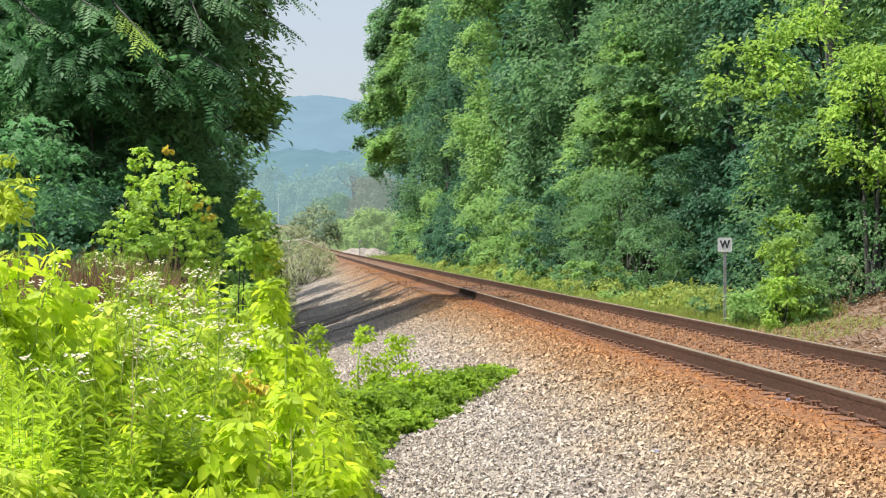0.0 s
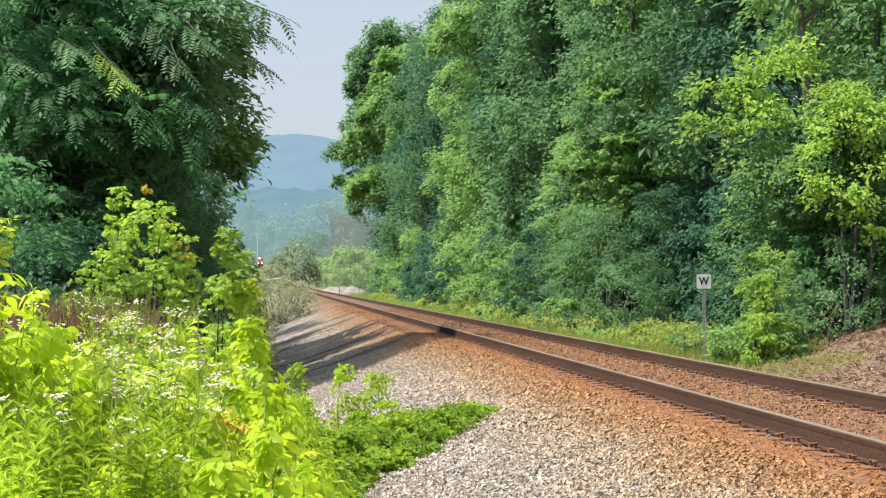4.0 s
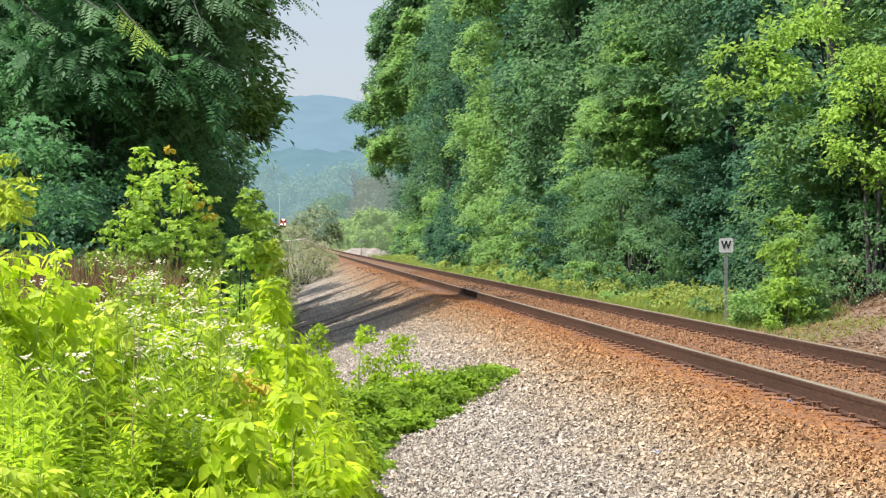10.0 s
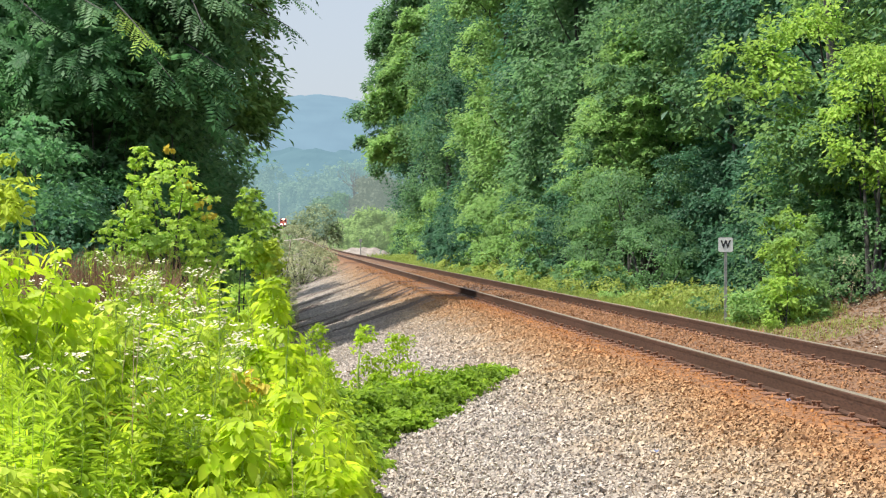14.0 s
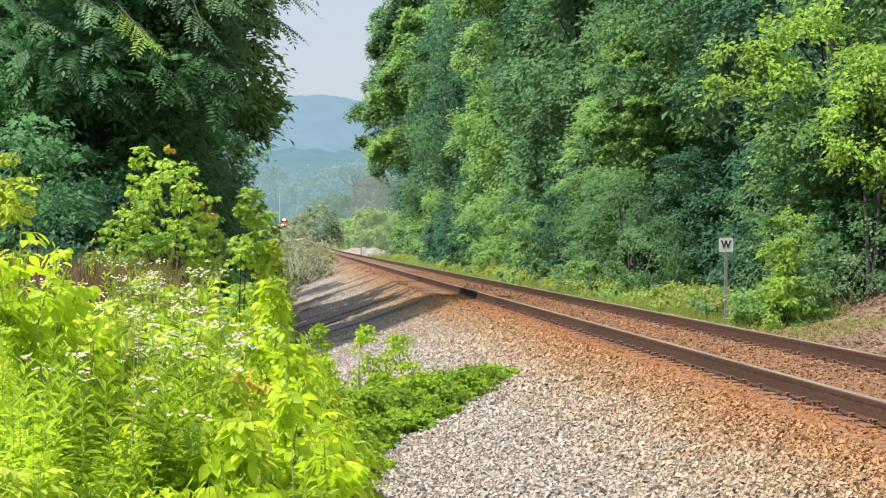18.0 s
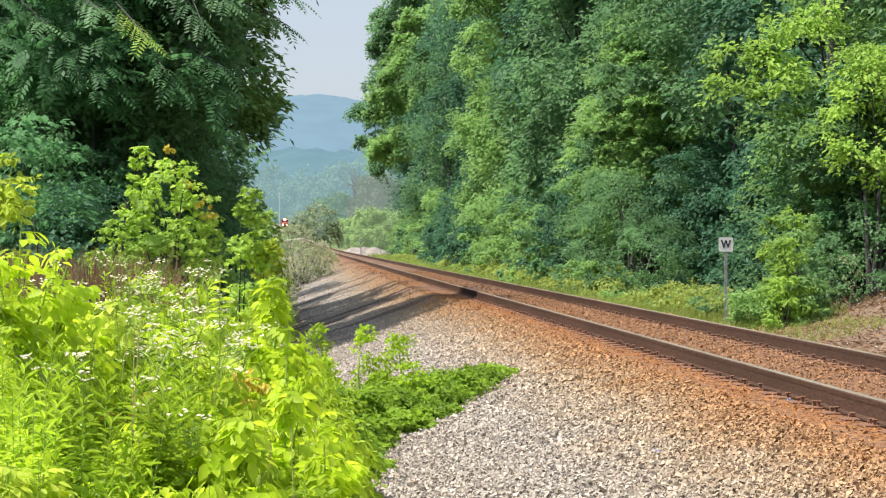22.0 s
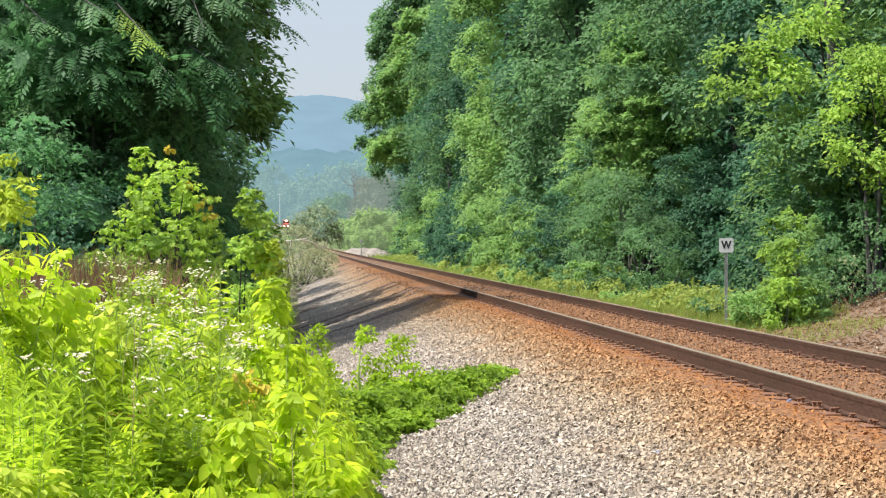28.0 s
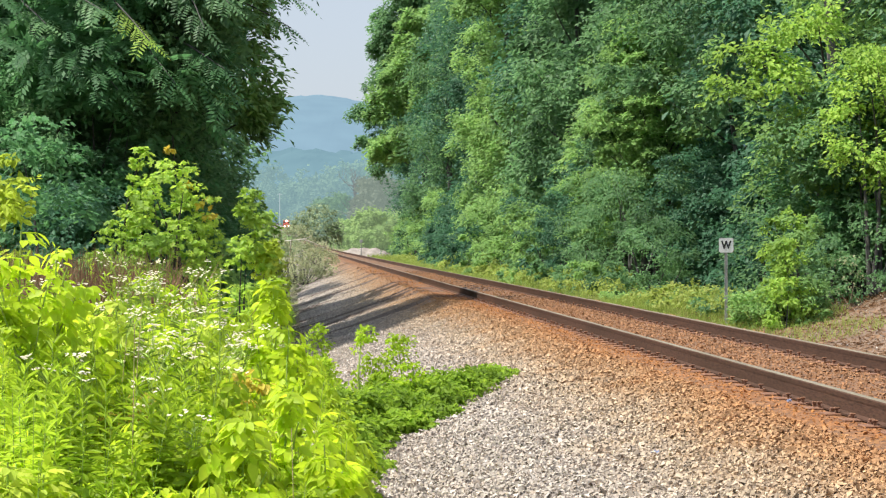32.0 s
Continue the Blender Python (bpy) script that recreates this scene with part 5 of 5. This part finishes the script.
# grass along the far side
gr = Geo()
n = 17000
y = 38 + 190 * RNG.random(n) ** 1.5
x = MID + RNG.uniform(3.0, 6.0, n)
leaves(gr, np.stack([x, y, ground_z(x, y)], -1), np.stack([RNG.normal(0, 0.4, n), RNG.normal(0, 0.4, n), np.ones(n)], -1), RNG.normal(0, 1, (n, 3)), RNG.uniform(0.1, 0.28, n) * (0.6 + y / 90), LEAF_BLADE)
n = 12000
y = RNG.uniform(42.5, 64, n)
x = MID + 3.0 + 3.6 * RNG.random(n) + np.clip(45 - y, 0, 9) * -0.12
near_leaf = RNG.uniform(0.12, 0.34, n)
leaves(gr, np.stack([x, y, ground_z(x, y)], -1), np.stack([RNG.normal(0, 0.4, n), RNG.normal(0, 0.4, n), np.ones(n)], -1), RNG.normal(0, 1, (n, 3)), near_leaf, LEAF_BLADE)
for _ in range(150):
    y = 47 + 163 * RNG.random() ** 1.5
    x = MID + RNG.uniform(4.7, 6.2)
    clump(gr, (x, y, float(ground_z(x, y)) + RNG.uniform(0.15, 0.5)), RNG.uniform(0.25, 0.5), 60, 0.05 + y * 0.0012, LEAF_PLAIN[:1] + ([[0, 2, 1], [0, 3, 2]],), 0.7)
tagged(part("verge_grass", gr, L_GRASS), "pale yellow-green grass and weeds beside the track", "grass", kind="stuff")

# low light shrubs on the verge
for k in range(34):
    y = 49 + 110 * (k / 34) ** 1.3 + RNG.uniform(-1, 1)
    make_bush("verge_shrub", "low yellow-green shrub in the verge grass", RNG.uniform(9.7, 10.7), y, RNG.uniform(0.5, 1.3) * (0.5 if y < 66 else 1.0), RNG.uniform(0.4, 0.8), (L_MID, L_GRASS, L_LIGHT)[k % 3], LEAF_PLAIN, 0.1 + y * 0.0006, 60, 14, group="shrubs on the verge", stems=3, low=0.05)

# dead leaves, stones and tufts on the bare bank
n = 22000
bx, by = RNG.uniform(7.6, 15, n), RNG.uniform(28, 56, n)
lit = leaves(Geo(), np.stack([bx, by, ground_z(bx, by) + 0.05], -1), RNG.normal(0, 1, (n, 3)) * (1, 1, 0.25), np.array([0, 0, 1.0]) + RNG.normal(0, 0.35, (n, 3)), RNG.uniform(0.06, 0.13, n), LEAF_PLAIN)
tagged(part("leaf_litter", lit, L_DRY), "brown dead leaves on the bank", "leaf litter", kind="stuff")
n = 1500
bx, by = RNG.uniform(7.4, 13, n), RNG.uniform(26, 52, n)
tagged(part("bank_stones", stones(Geo(), bx, by, ground_z(bx, by) + 0.04, RNG.uniform(0.02, 0.05, n)), M_STONE), "scattered pale stones on the bank", "stones", kind="stuff")

# young maple in front of the shaded trees
MAPLES = "young maples before the shaded trees"
maple = make_bush("young_maple", "young maple with bright yellow-green leaves", -1.42, 25.5, 2.8, 0.7, L_MAPLE, LEAF_MAPLE, 0.075, 15, 150, group=MAPLES, stems=9, low=0.1, flat=0.35, category="tree", cr_r=0.22, full=0.25)
for x, y, h, rad, mat in ((-1.25, 25.7, 2.35, 0.46, L_MAPLE), (-1.78, 25.9, 3.0, 0.2, L_MAPLE), (-2.0, 25.9, 2.2, 0.45, L_MAPLE), (-1.55, 25.2, 1.9, 0.6, L_LIME), (-2.35, 26.3, 1.7, 0.42, L_LIGHT), (-1.1, 25.4, 1.2, 0.5, L_LIGHT)):
    make_bush("young_maple", "young maple with bright yellow-green leaves", x, y, h, rad, mat, LEAF_MAPLE, 0.075, 15, 80, group=MAPLES, stems=5, low=0.08, flat=0.35, category="tree", cr_r=0.26, full=0.25)
young = Geo()
for mx, mz, mr in ((0.40, 2.30, 0.08), (0.44, 2.16, 0.07), (0.0, 2.92, 0.05), (0.2, 2.5, 0.05)):
    clump(young, (mx, -0.15, mz), mr, 14, 0.075, LEAF_MAPLE, 0.6)
part("young_leaves", young, L_RED, maple, "orange-tinged young leaves")
for x, y, h, rad, mat in ((-0.70, 36, 3.1, 0.3, L_MAPLE), (-0.40, 36.3, 2.3, 0.3, L_YELLOW), (-1.25, 68, 4.3, 0.5, L_MAPLE), (-1.0, 70, 3.4, 0.55, L_LIME), (-1.3, 42, 2.7, 0.36, L_LIGHT), (-0.38, 37.6, 1.7, 0.36, L_MAPLE), (-0.72, 36.7, 1.6, 0.4, L_LIME), (-0.95, 52, 3.4, 0.45, L_LIME), (-0.6, 53, 2.4, 0.45, L_YELLOW)):
    make_bush("vine", "yellow-green vine climbing at the edge of the shade", x, y, h, rad, mat, LEAF_MAPLE, 0.105, 20, 46, group="vines at the edge of the shade", stems=4, low=0.02, flat=0.7, category="vine", cr_r=0.42, full=0.4)
# Three of these shrubs have shade painted in with a darker leaf colour.
for px, y, h, rad, mat in ((-132, 38, 3.4, 1.3, L_SHADE), (-70, 43.5, 6.2, 1.1, L_MID), (-78, 44.2, 5.0, 1.2, L_MID), (-62, 44.0, 4.6, 1.1, L_DARK), (-112, 39, 3.0, 1.2, L_SHADE), (-95, 40, 3.4, 1.2, L_SHADE), (-78, 42, 3.6, 1.2, L_DARK), (-62, 43, 3.0, 1.1, L_DARK),
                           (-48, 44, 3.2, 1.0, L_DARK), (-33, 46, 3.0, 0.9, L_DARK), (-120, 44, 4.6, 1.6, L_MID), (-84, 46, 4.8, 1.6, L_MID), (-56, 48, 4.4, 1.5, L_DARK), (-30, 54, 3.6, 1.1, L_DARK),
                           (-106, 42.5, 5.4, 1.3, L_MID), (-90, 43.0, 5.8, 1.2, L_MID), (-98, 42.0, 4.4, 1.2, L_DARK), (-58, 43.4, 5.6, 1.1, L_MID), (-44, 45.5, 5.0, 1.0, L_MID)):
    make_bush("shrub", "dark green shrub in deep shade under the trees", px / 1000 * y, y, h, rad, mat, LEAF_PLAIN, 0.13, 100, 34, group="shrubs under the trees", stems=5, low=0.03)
make_bush("shrub", "bright yellow-green shrub at the foot of the dark wood", 10.75, 47.5, 2.2, 0.6, L_LIME, LEAF_PLAIN, 0.11, 60, 34, stems=6, low=0.02, cr_r=0.26)
for x, y, h, rad, mat in ((11.7, 48.6, 2.0, 0.8, L_SHADE), (12.5, 48.2, 2.6, 0.9, L_DARK), (13.3, 48.8, 3.0, 1.0, L_LIGHT), (12.0, 50.5, 3.2, 1.1, L_DARK)):
    make_bush("shrub", "green shrub at the top of the bare bank", x, y, h, rad, mat, LEAF_PLAIN, 0.13, 70, 26, stems=6, low=0.02)
make_bush("young_tree", "bright lime-green young tree at the top of the bank", 12.55, 46.8, 5.2, 1.5, L_LIME, LEAF_PLAIN, 0.13, 130, 42, stems=4, low=0.3, category="tree", cr_r=0.3)
for x, y, h, rad, mat in ((9.6, 42.5, 1.0, 0.5, L_LIME), (10.0, 42.8, 0.9, 0.55, L_LIGHT), (9.3, 44.0, 0.8, 0.5, L_LIGHT), (9.75, 43.2, 1.7, 0.42, L_LIME), (10.15, 44.0, 1.5, 0.55, L_MID), (9.95, 44.6, 0.9, 0.5, L_LIGHT), (10.5, 45.0, 2.1, 0.6, L_LIGHT), (12.3, 46.0, 2.0, 0.9, L_MID), (11.2, 46.4, 1.5, 0.7, L_MID)):
    make_bush("shrub", "leafy green shrub beside the track at the foot of the bank", x, y, h, rad, mat, LEAF_PLAIN, 0.10, 60, 26, stems=5, low=0.02, group="shrubs at the foot of the bank")
make_bush("sapling", "thin brown sapling with few leaves on the bank", 11.1, 43.5, 1.2, 0.35, L_OLIVE, LEAF_PLAIN, 0.06, 5, 26, stems=4, low=0.2, category="sapling", twig=M_EARTH)
make_bush("young_tree", "bright yellow-green young tree", -3.22, 25, 2.75, 0.36, L_YELLOW, LEAF_BROAD, 0.11, 26, 44, stems=6, low=0.2, category="tree")
make_bush("shrub", "medium green shrub under the shaded trees", -4.15, 33, 3.9, 1.15, L_DARK, LEAF_MAPLE, 0.12, 60, 60, stems=8, low=0.05, full=0.6)

# two scraps of litter on the ballast
M_SCRAP = plain_mat("pale_blue_plastic", (0.16, 0.19, 0.30), (0.10, 0.12, 0.21), 0.5, 0.0, 30, 0.4)
for x, y in ((3.66, 16.1), (2.28, 13.8)):
    q, w = np.meshgrid(np.linspace(-0.018, 0.018, 6), np.linspace(-0.025, 0.025, 6))
    crumple = 0.012 + 0.012 * np.sin(q * 160 + w * 70) * np.cos(w * 120) + 0.008 * np.cos(q * 90)
    i, j = np.meshgrid(np.arange(5), np.arange(5), indexing="ij")
    quads = np.stack([i * 6 + j, i * 6 + j + 1, (i + 1) * 6 + j + 1, (i + 1) * 6 + j], -1).reshape(-1, 4)
    scrap = part("wrapper", Geo().add(np.stack([q, w, crumple], -1), quads), M_SCRAP, None, "small crumpled blue wrapper lying on the ballast", True)
    tagged(scrap, category="litter")
    scrap.matrix_basis = pose(x, y, float(ground_z(x, y)) + 0.032, 0, 0, x * 40)

# low creepers spreading over the stones
for px, y, rad, h in ((24, 18.6, 0.42, 0.40), (40, 19.4, 0.42, 0.36), (56, 20.0, 0.42, 0.33), (70, 20.8, 0.40, 0.28), (82, 21.8, 0.34, 0.22), (91, 22.6, 0.24, 0.15), (48, 18.2, 0.28, 0.2), (62, 19.2, 0.26, 0.18), (32, 17.4, 0.3, 0.24), (26, 16.2, 0.28, 0.24), (22, 15.0, 0.25, 0.2), (20, 14.0, 0.22, 0.18), (16, 17.0, 0.36, 0.32)):
    make_bush("creeper", "low dark green creeper spreading over the stones", px / 1000 * y, y, h, rad, L_CREEP, LEAF_BROAD, 0.06, 70, 30, group="creepers on the stones", stems=10, low=0.15, category="creeper", twig=M_STEM)
for px, y, h, rad in ((49, 20.3, 0.80, 0.2), (33, 20.8, 0.92, 0.13), (40, 20.2, 0.5, 0.16), (53, 20.0, 0.55, 0.16), (11, 23.5, 0.85, 0.13), (14, 23.0, 0.5, 0.14), (48, 12.6, 0.12, 0.06)):
    make_bush("sprig", "upright light green sprig among the stones", px / 1000 * y, y, h, rad, L_LANCE, LEAF_BROAD, 0.046, 11, 64, group="sprigs on the stones", stems=7, low=0.08, category="weed", twig=M_STEM, cr_r=0.34, full=0.5)


def motions():
    rows = [(0.0, -13.2, 1092.0), (0.35, -10.0, 1091.0), (0.75, -6.0, 1089.0)]
    rows += [(t, None, 1089.0 - 4.1 * (t - 0.75)) for t in (2.0, 6.0, 12.0, 18.0, 24.0, 32.0)]
    walk(loco, [(t, pose(float(track_x(y)) if x is None else x, y, float(track_z(y)), 0, 0, 0)) for t, x, y in rows])


motions()
